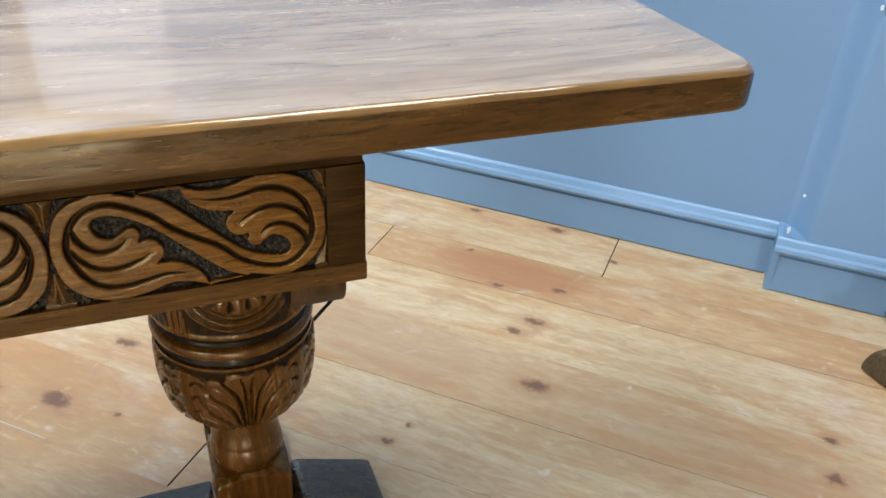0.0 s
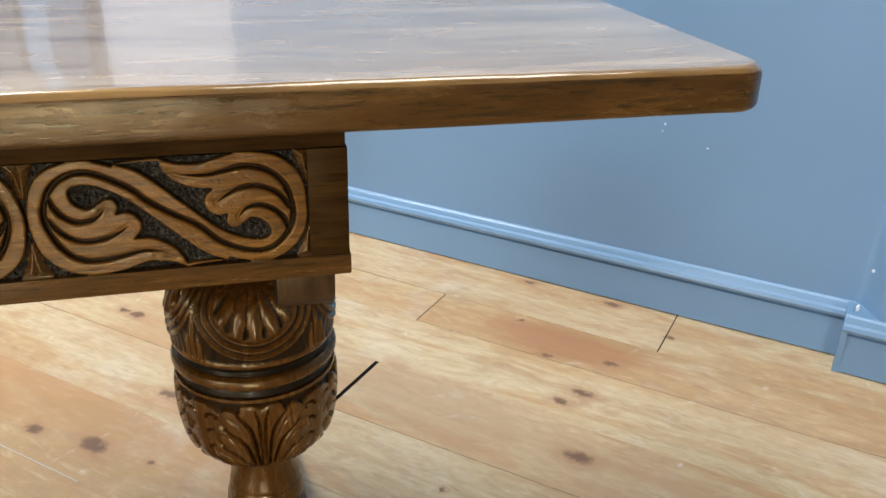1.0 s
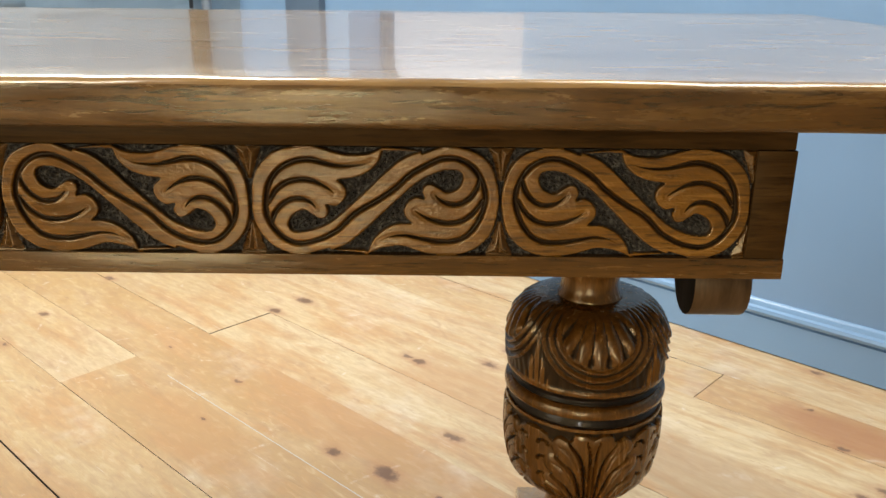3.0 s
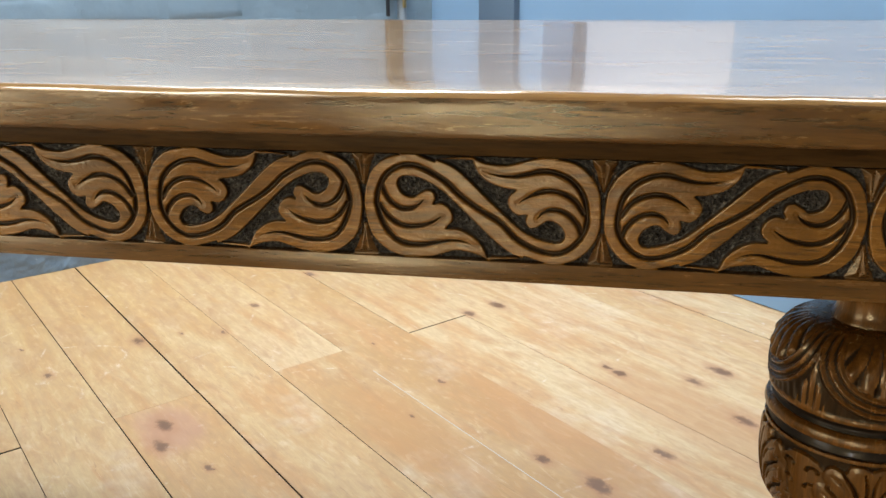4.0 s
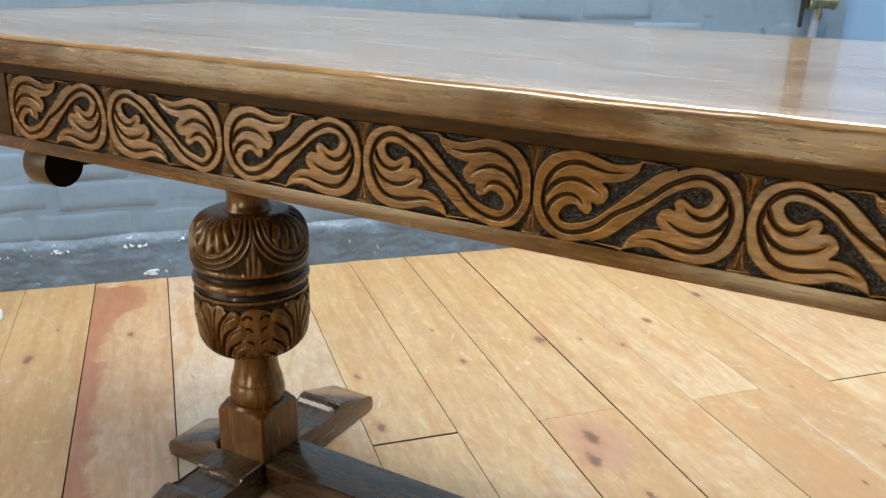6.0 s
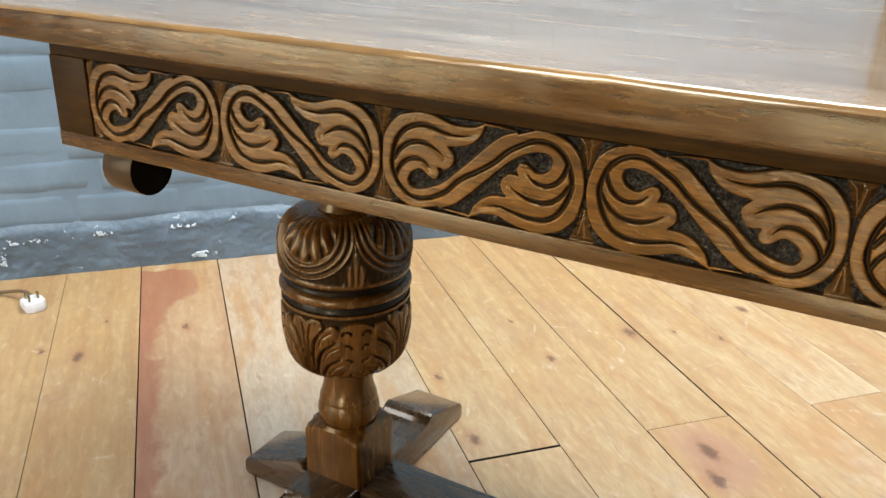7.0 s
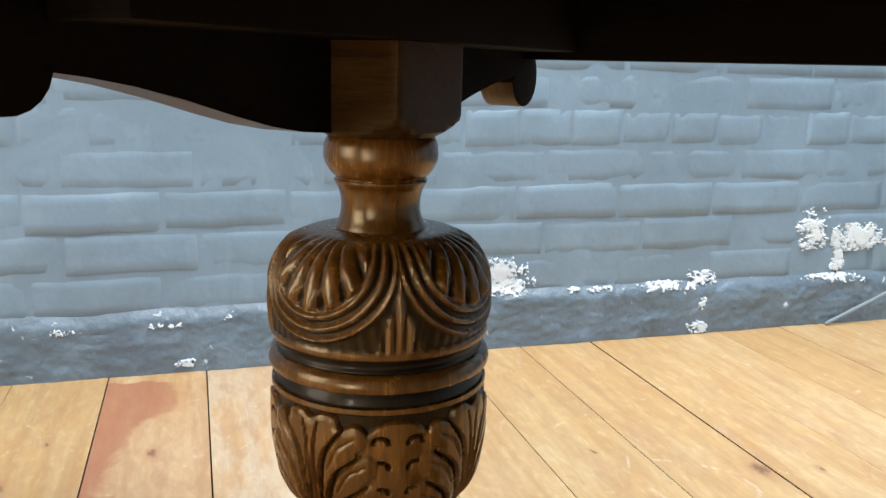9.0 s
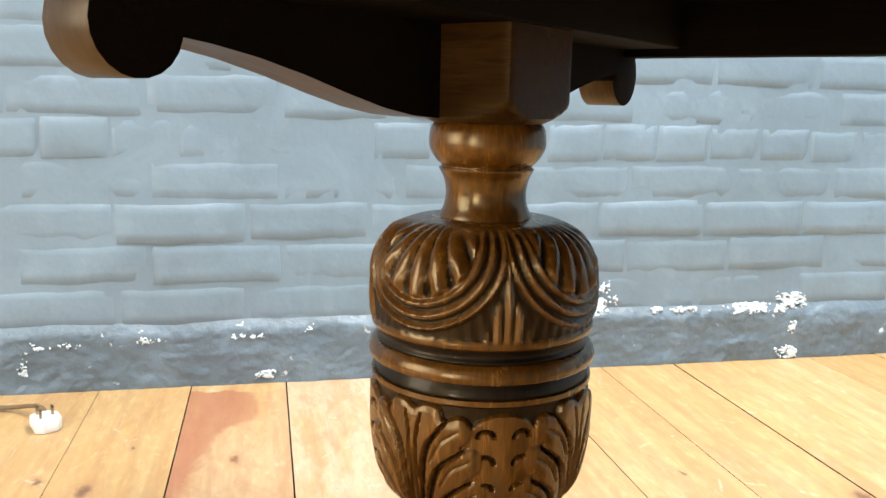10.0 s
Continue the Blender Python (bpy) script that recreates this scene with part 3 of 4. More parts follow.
tagged(part("ceiling", box(BRICK_U - 0.2, FAR_U, BACK_V - 0.2, BLUE_V + 0.2, CEIL, CEIL + 0.1), M_CEIL, m=ROOM.copy(), smooth=False), "plain white painted ceiling", "ceiling", kind="structure")
floor = tagged(part("floor", box(BRICK_U - 0.2, FAR_U, BACK_V - 0.2, BLUE_V + 0.05, -0.12, -0.02), M_GAP, m=ROOM.copy(), smooth=False), "old pine floorboards, worn, knotty and gapped", "floor", kind="structure")


def skirting(u0, u1, v, name):
    """A moulded skirting board along u whose face lies at v."""
    outline = [(v, 0.003), (v, 0.077), (v + 0.005, 0.0795), (v + 0.005, 0.0815), (v - 0.003, 0.0835), (v - 0.006, 0.09), (v - 0.004, 0.097), (v + 0.002, 0.1005), (v + 0.004, 0.108), (v + 0.007, 0.112), (v + 0.012, 0.114), (v + 0.0125, 0.003)]
    bm = prism([(p[0], p[1]) for p in outline], u0, u1, "x")
    ob = part(name, bm, M_SKIRT, m=ROOM.copy())
    return tagged(ob, "moulded skirting board painted glossy blue", "skirting board", kind="structure")


skirting(BRICK_U, STEP_U, BLUE_V, "baseboard_1")
skirting(STEP_U - 0.012, FAR_U, BLUE_V - STEP, "baseboard_2")
part_end = prism([(BLUE_V - STEP, 0), (BLUE_V - STEP - 0.004, 0.09), (BLUE_V - STEP + 0.012, 0.113), (BLUE_V + 0.012, 0.113), (BLUE_V + 0.012, 0)], STEP_U - 0.0125, STEP_U - 0.002, "x")
tagged(part("baseboard_return", part_end, M_SKIRT, m=ROOM.copy()), "short return of the blue skirting board", "skirting board", kind="structure")


tagged(part("baseboard_cap", box(STEP_U - 0.0015, STEP_U + 0.055, BREAST_V + 0.001, BLUE_V + 0.0115, 0.0, 0.1125), M_SKIRT, m=ROOM.copy(), smooth=False), "blue painted fillet behind the skirting board", "skirting board", kind="structure")

# window in the blue wall
def window(name, u0, u1, z0, z1, v_glass, label, paint_of):
    win = thing(name, ROOM.copy())
    tagged(win, label, "window", kind="structure")
    w = 0.01 if u1 - u0 < 0.8 and z0 > 0.5 else 0.03
    for nm, a, b, c, d in (("window_frame", u0, u0 + w, z0, z1), ("window_frame", u1 - w, u1, z0, z1), ("window_frame", u0 + w, u1 - w, z0, z0 + w), ("window_frame", u0 + w, u1 - w, z1 - w, z1)):
        part(nm, box(a, b, v_glass - 0.025, v_glass + 0.025, c, d, 0.002), paint_of, win)
    pane = part("pane", box(u0 + w, u1 - w, v_glass - 0.003, v_glass + 0.003, z0 + w, z1 - w), M_GLASS, win, smooth=False)
    pane.visible_shadow = False
    return win


window("window_1", PANE_U0, PANE_U1, PANE_Z0, PANE_Z1, BLUE_V + 0.16, "small slate-framed window with bright daylight behind", M_STRIP)
window("window_2", *WINDOWS[0][:4], BACK_V - 0.12, "wide white-framed shop window", M_WHITE)
window("window_3", *WINDOWS[1][:4], BACK_V - 0.12, "narrow low white-framed shop window", M_WHITE)
tagged(part("backdrop", box(-1.2, 1.2, 0, 0.01, 0.0, 1.3), M_DAY, m=ROOM @ pose(-0.3, BLUE_V + 0.3, 0.6), smooth=False), "bright pale daylight outside the window", "backdrop", kind="structure")

# slate-coloured strip and pipework beside the brick wall
tagged(part("cover_strip", box(-0.877, -0.712, BLUE_V - 0.012, BLUE_V + 0.012, 0.115, CEIL, 0.003), M_STRIP, m=ROOM.copy()), "dark slate-coloured upright strip on the blue wall", "trim", kind="structure")
# ---- the table ----
TABLE_X0, TABLE_X1, TABLE_Y0, TABLE_Y1, TOP_Z, TOP_UNDER = -0.29, 1.782, -0.02, 0.64, 0.7155, 0.687
APRON_X0, APRON_X1, APRON_Z0, APRON_Z1, CARVE_Z0, CARVE_Z1 = -0.045, 1.524, 0.593, 0.687, 0.6065, 0.6735
LEG_Y, LEG_XS = 0.334, (0.0215, 1.468)
PITCH = 0.15

table = thing("refectory_table", pose(0, 0, 0))
tagged(table, "long carved oak refectory table with bulbous legs and polished top", "table")


def worn_top():
    """The top: rounded, slightly wavy arrises, built as a fine ring of sections round the slab."""
    bm = bmesh.new()
    nx, ny = 150, 50
    r, under = 0.0078, 0.0045
    def outline(inset, z):
        pts = []
        x0, x1, y0, y1, c = TABLE_X0 + inset, TABLE_X1 - inset, TABLE_Y0 + inset, TABLE_Y1 - inset, max(0.024 - inset, 0.002)
        def edge(ax, ay, bx, by, n):
            for k in range(n):
                s = k / n
                pts.append((ax + (bx - ax) * s, ay + (by - ay) * s))
        def turn(ax, ay, start):
            for k in range(7):
                q = math.radians(start + 90 * k / 7)
                pts.append((ax + c * math.cos(q), ay + c * math.sin(q)))
        edge(x0 + c, y0, x1 - c, y0, nx)
        turn(x1 - c, y0 + c, -90)
        edge(x1, y0 + c, x1, y1 - c, ny)
        turn(x1 - c, y1 - c, 0)
        edge(x1 - c, y1, x0 + c, y1, nx)
        turn(x0 + c, y1 - c, 90)
        edge(x0, y1 - c, x0, y0 + c, ny)
        turn(x0 + c, y0 + c, 180)
        ring = []
        for x, y in pts:
            w = 0.0014 * noise.noise((x * 9, y * 9, z * 40)) + 0.0011 * noise.noise((x * 40, y * 40, 3 + z * 60))
            cx, cy = (TABLE_X0 + TABLE_X1) / 2, (TABLE_Y0 + TABLE_Y1) / 2
            nxv = -w if abs(y - cy) > abs(TABLE_Y1 - cy) - 0.03 else 0
            nyv = -w if abs(x - cx) > abs(TABLE_X1 - cx) - 0.03 else 0
            ring.append(bm.verts.new((x + nyv, y + nxv, z + (0.5 * w if 0 < inset < 0.05 else 0))))
        return ring
    rings = [outline(0.06, TOP_UNDER)]
    for k in range(5):
        a = math.pi / 2 * k / 4
        rings.append(outline(under * (1 - math.sin(a)), TOP_UNDER + under * (1 - math.cos(a))))
    for k in range(7):
        a = math.pi / 2 * k / 6
        rings.append(outline(r * (1 - math.cos(a)), TOP_Z - r * (1 - math.sin(a))))
    rings.append(outline(0.06, TOP_Z))
    for n, (a, b) in enumerate(zip(rings, rings[1:])):
        for k in range(len(a)):
            j = (k + 1) % len(a)
            f = bm.faces.new((a[k], a[j], b[j], b[k]))
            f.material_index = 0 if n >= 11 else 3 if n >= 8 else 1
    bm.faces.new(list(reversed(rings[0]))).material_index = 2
    bm.faces.new(rings[-1]).material_index = 0
    return bm


part("tabletop", worn_top(), [M_TOP, M_EDGE, M_UNDERSHADE, M_ARRIS], table, "polished brown oak top with rounded worn edges")


# carved frieze: one S scroll, drawn once and mirrored for every second panel
def scroll_relief():
    """Depth of the carving over one panel, in metres, on a grid of (across, up): flat-topped scrolls parted by thin gouged lines."""
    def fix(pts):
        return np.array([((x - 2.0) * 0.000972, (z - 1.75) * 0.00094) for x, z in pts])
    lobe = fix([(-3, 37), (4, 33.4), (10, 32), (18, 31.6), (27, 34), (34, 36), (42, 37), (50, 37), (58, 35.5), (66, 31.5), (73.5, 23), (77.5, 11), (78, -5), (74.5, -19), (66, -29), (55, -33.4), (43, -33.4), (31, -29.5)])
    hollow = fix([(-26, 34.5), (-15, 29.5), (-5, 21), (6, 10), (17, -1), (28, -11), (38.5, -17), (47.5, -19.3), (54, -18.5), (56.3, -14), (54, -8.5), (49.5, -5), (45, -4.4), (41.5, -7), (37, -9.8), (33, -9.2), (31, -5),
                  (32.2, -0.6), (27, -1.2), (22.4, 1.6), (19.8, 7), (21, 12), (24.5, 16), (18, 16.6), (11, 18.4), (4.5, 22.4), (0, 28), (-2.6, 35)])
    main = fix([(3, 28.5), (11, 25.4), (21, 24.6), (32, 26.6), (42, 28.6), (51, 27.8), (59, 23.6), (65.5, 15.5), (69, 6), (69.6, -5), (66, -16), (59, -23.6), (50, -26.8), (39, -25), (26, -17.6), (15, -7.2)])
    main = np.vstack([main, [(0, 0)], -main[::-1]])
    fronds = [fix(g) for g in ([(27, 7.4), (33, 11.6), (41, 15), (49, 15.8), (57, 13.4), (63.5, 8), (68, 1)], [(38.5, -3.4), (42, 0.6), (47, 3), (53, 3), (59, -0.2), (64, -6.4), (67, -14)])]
    nx, ny = 400, 180
    X, Y = np.meshgrid(np.linspace(-PITCH / 2, PITCH / 2, nx + 1), np.linspace(-(CARVE_Z1 - CARVE_Z0) / 2, (CARVE_Z1 - CARVE_Z0) / 2, ny + 1))
    # a carver's unsteady line
    gx = X + 0.00022 * np.sin(Y * 260 + 1)
    gy = Y + 0.00022 * np.sin(X * 240 + 2)
    def distance(line):
        best, at = np.full(X.shape, 9.0), np.zeros(X.shape)
        n = len(line) - 1
        for k, ((ax, ay), (bx, by)) in enumerate(zip(line, line[1:])):
            dx, dy = bx - ax, by - ay
            q = np.clip(((gx - ax) * dx + (gy - ay) * dy) / (dx * dx + dy * dy + 1e-12), 0, 1)
            d = np.hypot(gx - ax - q * dx, gy - ay - q * dy)
            at = np.where(d < best, (k + q) / n, at)
            best = np.minimum(best, d)
        return best, at
    def inside(poly):
        odd = np.zeros(X.shape, bool)
        for (ax, ay), (bx, by) in zip(poly, np.roll(poly, -1, 0)):
            cross = (ay > gy) != (by > gy)
            odd ^= cross & (gx < (bx - ax) * (gy - ay) / (by - ay + 1e-15) + ax)
        d, _ = distance(np.vstack([poly, poly[:1]]))
        return np.where(odd, -d, d)
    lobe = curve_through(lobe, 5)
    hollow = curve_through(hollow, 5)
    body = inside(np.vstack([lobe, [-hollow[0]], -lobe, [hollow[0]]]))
    body = np.maximum(body, np.maximum(-inside(hollow), -inside(-hollow)))
    w, h = PITCH / 2, (CARVE_Z1 - CARVE_Z0) / 2
    dart = np.full(X.shape, 9.0)
    for sx in (-1, 1):
        for sy in (-1, 1):
            dart = np.minimum(dart, inside(np.array([(sx * w * 1.02, sy * h), (sx * (w - 0.0085), sy * h), (sx * (w - 0.005), sy * (h - 0.008)), (sx * (w - 0.0012), sy * (h - 0.021)), (sx * w * 1.02, sy * (h - 0.021))])))
    step = np.clip((body + 0.0002) / 0.0009, 0, 1)
    step = step * step * (3 - 2 * step)
    depth = 0.0044 * step
    depth = np.where((dart < 0) & (step > 0.5), np.minimum(depth, 0.0038 - 0.85 * np.clip(-dart, 0, 0.004)), depth)
    groove = np.zeros(X.shape)
    cut = np.full(X.shape, 9.0)
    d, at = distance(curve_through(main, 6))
    wide = 0.00155 * np.clip(np.minimum(at, 1 - at) / 0.12, 0.25, 1)
    groove = np.maximum(groove, 0.0030 * np.clip(1.35 - d / wide, 0, 1) * np.clip(np.minimum(at, 1 - at) / 0.05, 0, 1))
    cut = np.minimum(cut, d)
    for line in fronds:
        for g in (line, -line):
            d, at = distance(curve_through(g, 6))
            wide = 0.00145 * np.clip(at / 0.35, 0.2, 1)
            groove = np.maximum(groove, 0.0028 * np.clip(1.35 - d / wide, 0, 1) * np.clip(at / 0.06, 0, 1))
            cut = np.minimum(cut, d)
    depth = np.maximum(depth, groove * (step < 0.5))
    depth = depth + (0.0005 * np.clip(1 + body / 0.0012, 0, 1) ** 2 + 0.00035 * np.clip(1 - (cut - 0.0016) / 0.0016, 0, 1) ** 2) * (step < 0.3) * (groove < 0.0004)
    rng = np.random.default_rng(4)
    rough = rng.uniform(-1, 1, X.shape)
    rough = (rough + np.roll(rough, 1, 0) + np.roll(rough, 1, 1) + np.roll(rough, (1, 1), (0, 1))) / 2
    pits = rng.uniform(-1, 1, X.shape)
    for _ in range(2):
        pits = (pits + np.roll(pits, 2, 0) + np.roll(pits, 2, 1) + np.roll(pits, (1, -1), (0, 1))) / 2
    depth = depth + (0.0006 * rough + 0.0009 * pits) * np.clip((body - 0.0008) / 0.001, 0, 1) * (dart > 0)
    depth = depth + 0.00006 * pits * (step < 0.05)
    return X, Y, depth * np.where(np.abs(Y) > h - 1e-6, 0.0, 1.0)


def panel_mesh(flip):
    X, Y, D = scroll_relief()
    rows, cols = X.shape
    sx = -1 if flip else 1
    verts = [(sx * float(X[i, j]), float(D[i, j]), float(Y[i, j])) for i in range(rows) for j in range(cols)]
    faces, mats = [], []
    for i in range(rows - 1):
        for j in range(cols - 1):
            a = i * cols + j
            f = (a, a + 1, a + cols + 1, a + cols)
            faces.append(f[::-1] if flip else f)
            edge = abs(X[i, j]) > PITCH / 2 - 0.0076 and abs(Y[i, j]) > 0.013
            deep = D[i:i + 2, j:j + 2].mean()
            # deeper cuts take the darker materials
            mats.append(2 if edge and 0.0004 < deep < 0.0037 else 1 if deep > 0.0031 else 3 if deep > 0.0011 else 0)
    me = bpy.data.meshes.new("carved_panel")
    me.from_pydata(verts, [], faces)
    for m in (M_CARVE, M_GROUND, M_RAIL, M_RECESS):
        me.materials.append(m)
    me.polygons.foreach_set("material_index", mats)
    me.shade_smooth()
    return me


apron = part("front_apron", box(APRON_X0 + 0.004, APRON_X1 - 0.004, 0.0075, 0.026, APRON_Z0 + 0.002, APRON_Z1), M_RAIL, table, "oak front apron carved with ten scrolling leaf panels")
part("lower_rail", box(APRON_X0, APRON_X1, -0.0002, 0.024, APRON_Z0, CARVE_Z0, 0.0009), M_RAIL, apron)
# darker stile oak here: the overhanging top's shade put into the rail's colour
part("upper_rail", box(APRON_X0 + 0.002, APRON_X1 - 0.002, 0.0005, 0.024, CARVE_Z1, APRON_Z1, 0.0012), M_STILE, apron)
part("end_stile", box(APRON_X0 + 0.001, 0.0, 0.0, 0.022, CARVE_Z0 + 0.0002, CARVE_Z1 - 0.0002, 0.0003), M_STILE, apron)
part("end_stile", box(10 * PITCH, APRON_X1 - 0.001, 0.0, 0.022, CARVE_Z0 + 0.0002, CARVE_Z1 - 0.0002, 0.0003), M_STILE, apron)
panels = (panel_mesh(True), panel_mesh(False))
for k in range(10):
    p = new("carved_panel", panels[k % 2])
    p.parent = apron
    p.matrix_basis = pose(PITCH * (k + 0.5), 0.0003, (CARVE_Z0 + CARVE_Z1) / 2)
# back and end aprons carry the same shade in their colour
part("back_apron", box(APRON_X0, APRON_X1, 0.596, 0.622, 0.578, APRON_Z1, 0.002), M_UNDERSHADE, table)
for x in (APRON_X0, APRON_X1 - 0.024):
    part("end_apron", box(x + 0.001, x + 0.023, 0.026, 0.596, APRON_Z0 + 0.001, APRON_Z1, 0.001), M_UNDERSHADE, table)


def smooth(a, b, x):
    s = min(max((x - a) / (b - a), 0.0), 1.0)
    return s * s * (3 - 2 * s)


def upper_carving(angle, z, r):
    """Four shell leaves with radiating flutes and two swept rims, and a spear between each two."""
    a = ((angle / (math.pi / 2) + 0.5) % 1.0 - 0.5) * 2          # -1..1 over a leaf
    h = (0.452 - z) / (0.452 - 0.372)                              # 0 at the neck, 1 at the waist
    if h < 0.02 or h > 1:
        return 0.0
    fade = smooth(0.02, 0.16, h) * (1 - smooth(0.94, 1.0, h))
    rho = math.hypot(a / 1.02, max(h - 0.12, 0.0) / 0.80)
    phi = math.atan2(a, h + 0.28) * (1 + 0.25 * rho)
    flute = 0.0030 * (abs(math.cos(phi * 8.5)) ** 0.7 - 0.62)
    tongue = 0.0016 * smooth(0.40, 0.58, rho) * math.cos(phi * 17)
    inner = 1 - smooth(0.60, 0.66, rho)
    rims = 0.0019 * math.cos((rho - 0.70) / 0.135 * 2 * math.pi) - 0.0002
    band = smooth(0.62, 0.67, rho) * (1 - smooth(0.96, 1.0, rho))
    out = smooth(0.97, 1.02, rho)
    e = 1 - abs(a)
    w = 0.02 + 0.17 * smooth(0.35, 0.95, h)
    spear = (1 - smooth(w * 0.55, w * 1.5, e)) * 0.0026 * (0.6 + 0.4 * math.cos(e / 0.055 * math.pi))
    return fade * (inner * (flute + tongue) + band * rims + out * (-0.0018 + spear + 0.0003 * math.cos(e * 45 + h * 9)))


def leaf_table():
    """Depth of the lower carving over half a leaf: s from a leaf's middle to the spear between two leaves, h upwards."""
    ns, nh = 160, 260
    S, H = np.meshgrid(np.linspace(0, 1, ns + 1), np.linspace(0, 1, nh + 1))
    across, up = 0.064, 0.112
    def near(line, taper=True):
        best, at = np.full(S.shape, 9.0), np.zeros(S.shape)
        n = len(line) - 1
        for k, ((a0, b0), (a1, b1)) in enumerate(zip(line, line[1:])):
            ax, ay, dx, dy = a0 * across, b0 * up, (a1 - a0) * across, (b1 - b0) * up
            q = np.clip(((S * across - ax) * dx + (H * up - ay) * dy) / (dx * dx + dy * dy + 1e-12), 0, 1)
            d = np.hypot(S * across - ax - q * dx, H * up - ay - q * dy)
            at = np.where(d < best, (k + q) / n, at)
            best = np.minimum(best, d)
        return best, at
    rim = curve_through([(0.30, -0.02), (0.52, 0.0), (0.78, 0.06), (0.88, 0.15), (0.80, 0.225), (0.66, 0.245), (0.80, 0.30), (0.84, 0.39), (0.76, 0.455), (0.61, 0.465), (0.74, 0.53), (0.78, 0.63), (0.69, 0.695), (0.54, 0.695),
                         (0.65, 0.77), (0.64, 0.86), (0.52, 0.905), (0.36, 0.875), (0.30, 0.95), (0.14, 0.965), (0.0, 0.925)], 6)
    d, _ = near(rim)
    odd = np.zeros(S.shape, bool)
    poly = np.vstack([rim, [(-0.5, 0.9), (-0.5, -0.1), (0.3, -0.1)]])
    for (ax, ay), (bx, by) in zip(poly, np.roll(poly, -1, 0)):
        odd ^= ((ay > H) != (by > H)) & (S < (bx - ax) * (H - ay) / (by - ay + 1e-15) + ax)
    inside = np.where(odd, d, -d)
    leaf = np.clip((inside + 0.0003) / 0.0012, 0, 1)
    body = 0.0018 - 0.0014 * np.clip(1 - inside / 0.006, 0, 1)
    for line, width, deep in (([(0.34, -0.02), (0.44, 0.08), (0.58, 0.17), (0.72, 0.235)], 0.0021, 0.0045), ([(0.20, 0.0), (0.28, 0.17), (0.42, 0.34), (0.66, 0.455)], 0.0023, 0.0048),
                              ([(0.13, 0.03), (0.19, 0.30), (0.31, 0.53), (0.58, 0.685)], 0.0023, 0.0048), ([(0.08, 0.1), (0.11, 0.42), (0.18, 0.68), (0.38, 0.865)], 0.0022, 0.0046),
                              ([(0.04, 0.05), (0.035, 0.45), (0.05, 0.75), (0.10, 0.9)], 0.0013, 0.0034), ([(0.46, 0.02), (0.58, 0.08), (0.74, 0.13)], 0.0013, 0.0022),
                              ([(0.42, 0.20), (0.54, 0.30), (0.72, 0.37)], 0.0012, 0.0016), ([(0.32, 0.40), (0.44, 0.53), (0.64, 0.61)], 0.0012, 0.0016), ([(0.22, 0.58), (0.33, 0.72), (0.52, 0.81)], 0.0012, 0.0016)):
        e, at = near(curve_through(line, 8))
        w = width * np.sin(np.pi * np.clip(0.12 + 0.80 * at, 0, 1)) ** 0.7
        body = body - deep * np.clip(1.25 - e / (w + 1e-5), 0, 1) ** 0.8
    c = 1 - S
    reach = np.where(H > 0.66, 0.47 * np.sqrt(np.clip(1 - ((H - 0.66) / 0.27) ** 2, 0, 1)), 0.47)
    spear = -0.0006 + 0.0015 * (1 - np.clip(c / 0.3, 0, 1))
    for level in (0.40, 0.60, 0.78):
        q = np.hypot((c - 0.19) / 0.105, (H - level) / 0.052)
        spear = spear - 0.0040 * np.clip(1.3 - np.abs(q - 0.8) / 0.22, 0, 1) * (H > level - 0.004)
    gap = np.clip((reach - c) / 0.03, 0, 1)
    flat = gap * spear + (1 - gap) * -0.0036
    out = leaf * body + (1 - leaf) * flat
    out = out * np.clip(H / 0.05, 0, 1) * np.clip((0.985 - H) / 0.02, 0, 1)
    return out


LEAF = leaf_table()


def lower_carving(angle, z, r):
    """Four broad upright leaves with curling fronds; between them arched spears with crescent cuts."""
    s = abs((math.degrees(angle) + 45) % 90 - 45) / 45
    h = (z - 0.2255) / (0.331 - 0.2255)
    if h <= 0 or h >= 1:
        return 0.0
    x, y = s * (LEAF.shape[1] - 1), h * (LEAF.shape[0] - 1)
    i, j = min(int(x), LEAF.shape[1] - 2), min(int(y), LEAF.shape[0] - 2)
    p, q = x - i, y - j
    return float((LEAF[j, i] * (1 - p) + LEAF[j, i + 1] * p) * (1 - q) + (LEAF[j + 1, i] * (1 - p) + LEAF[j + 1, i + 1] * p) * q)


def arched_block(z0, z1, up):
    """A square block whose corners are turned away at one end, so that each face ends in an arch."""
    rows = []
    for k in range(19):
        s = k / 18
        z = z0 + (z1 - z0) * s
        e = (z1 - z) if up else (z - z0)
        rows.append((0.041 + 0.0215 * math.sin(math.pi / 2 * min(e / 0.017, 1.0)), z))
    def square(a, z, r):
        side = 0.0445 / max(abs(math.cos(a)), abs(math.sin(a)))
        return min(side, 0.0615, r) - r
    return lathe(rows, 128, square)


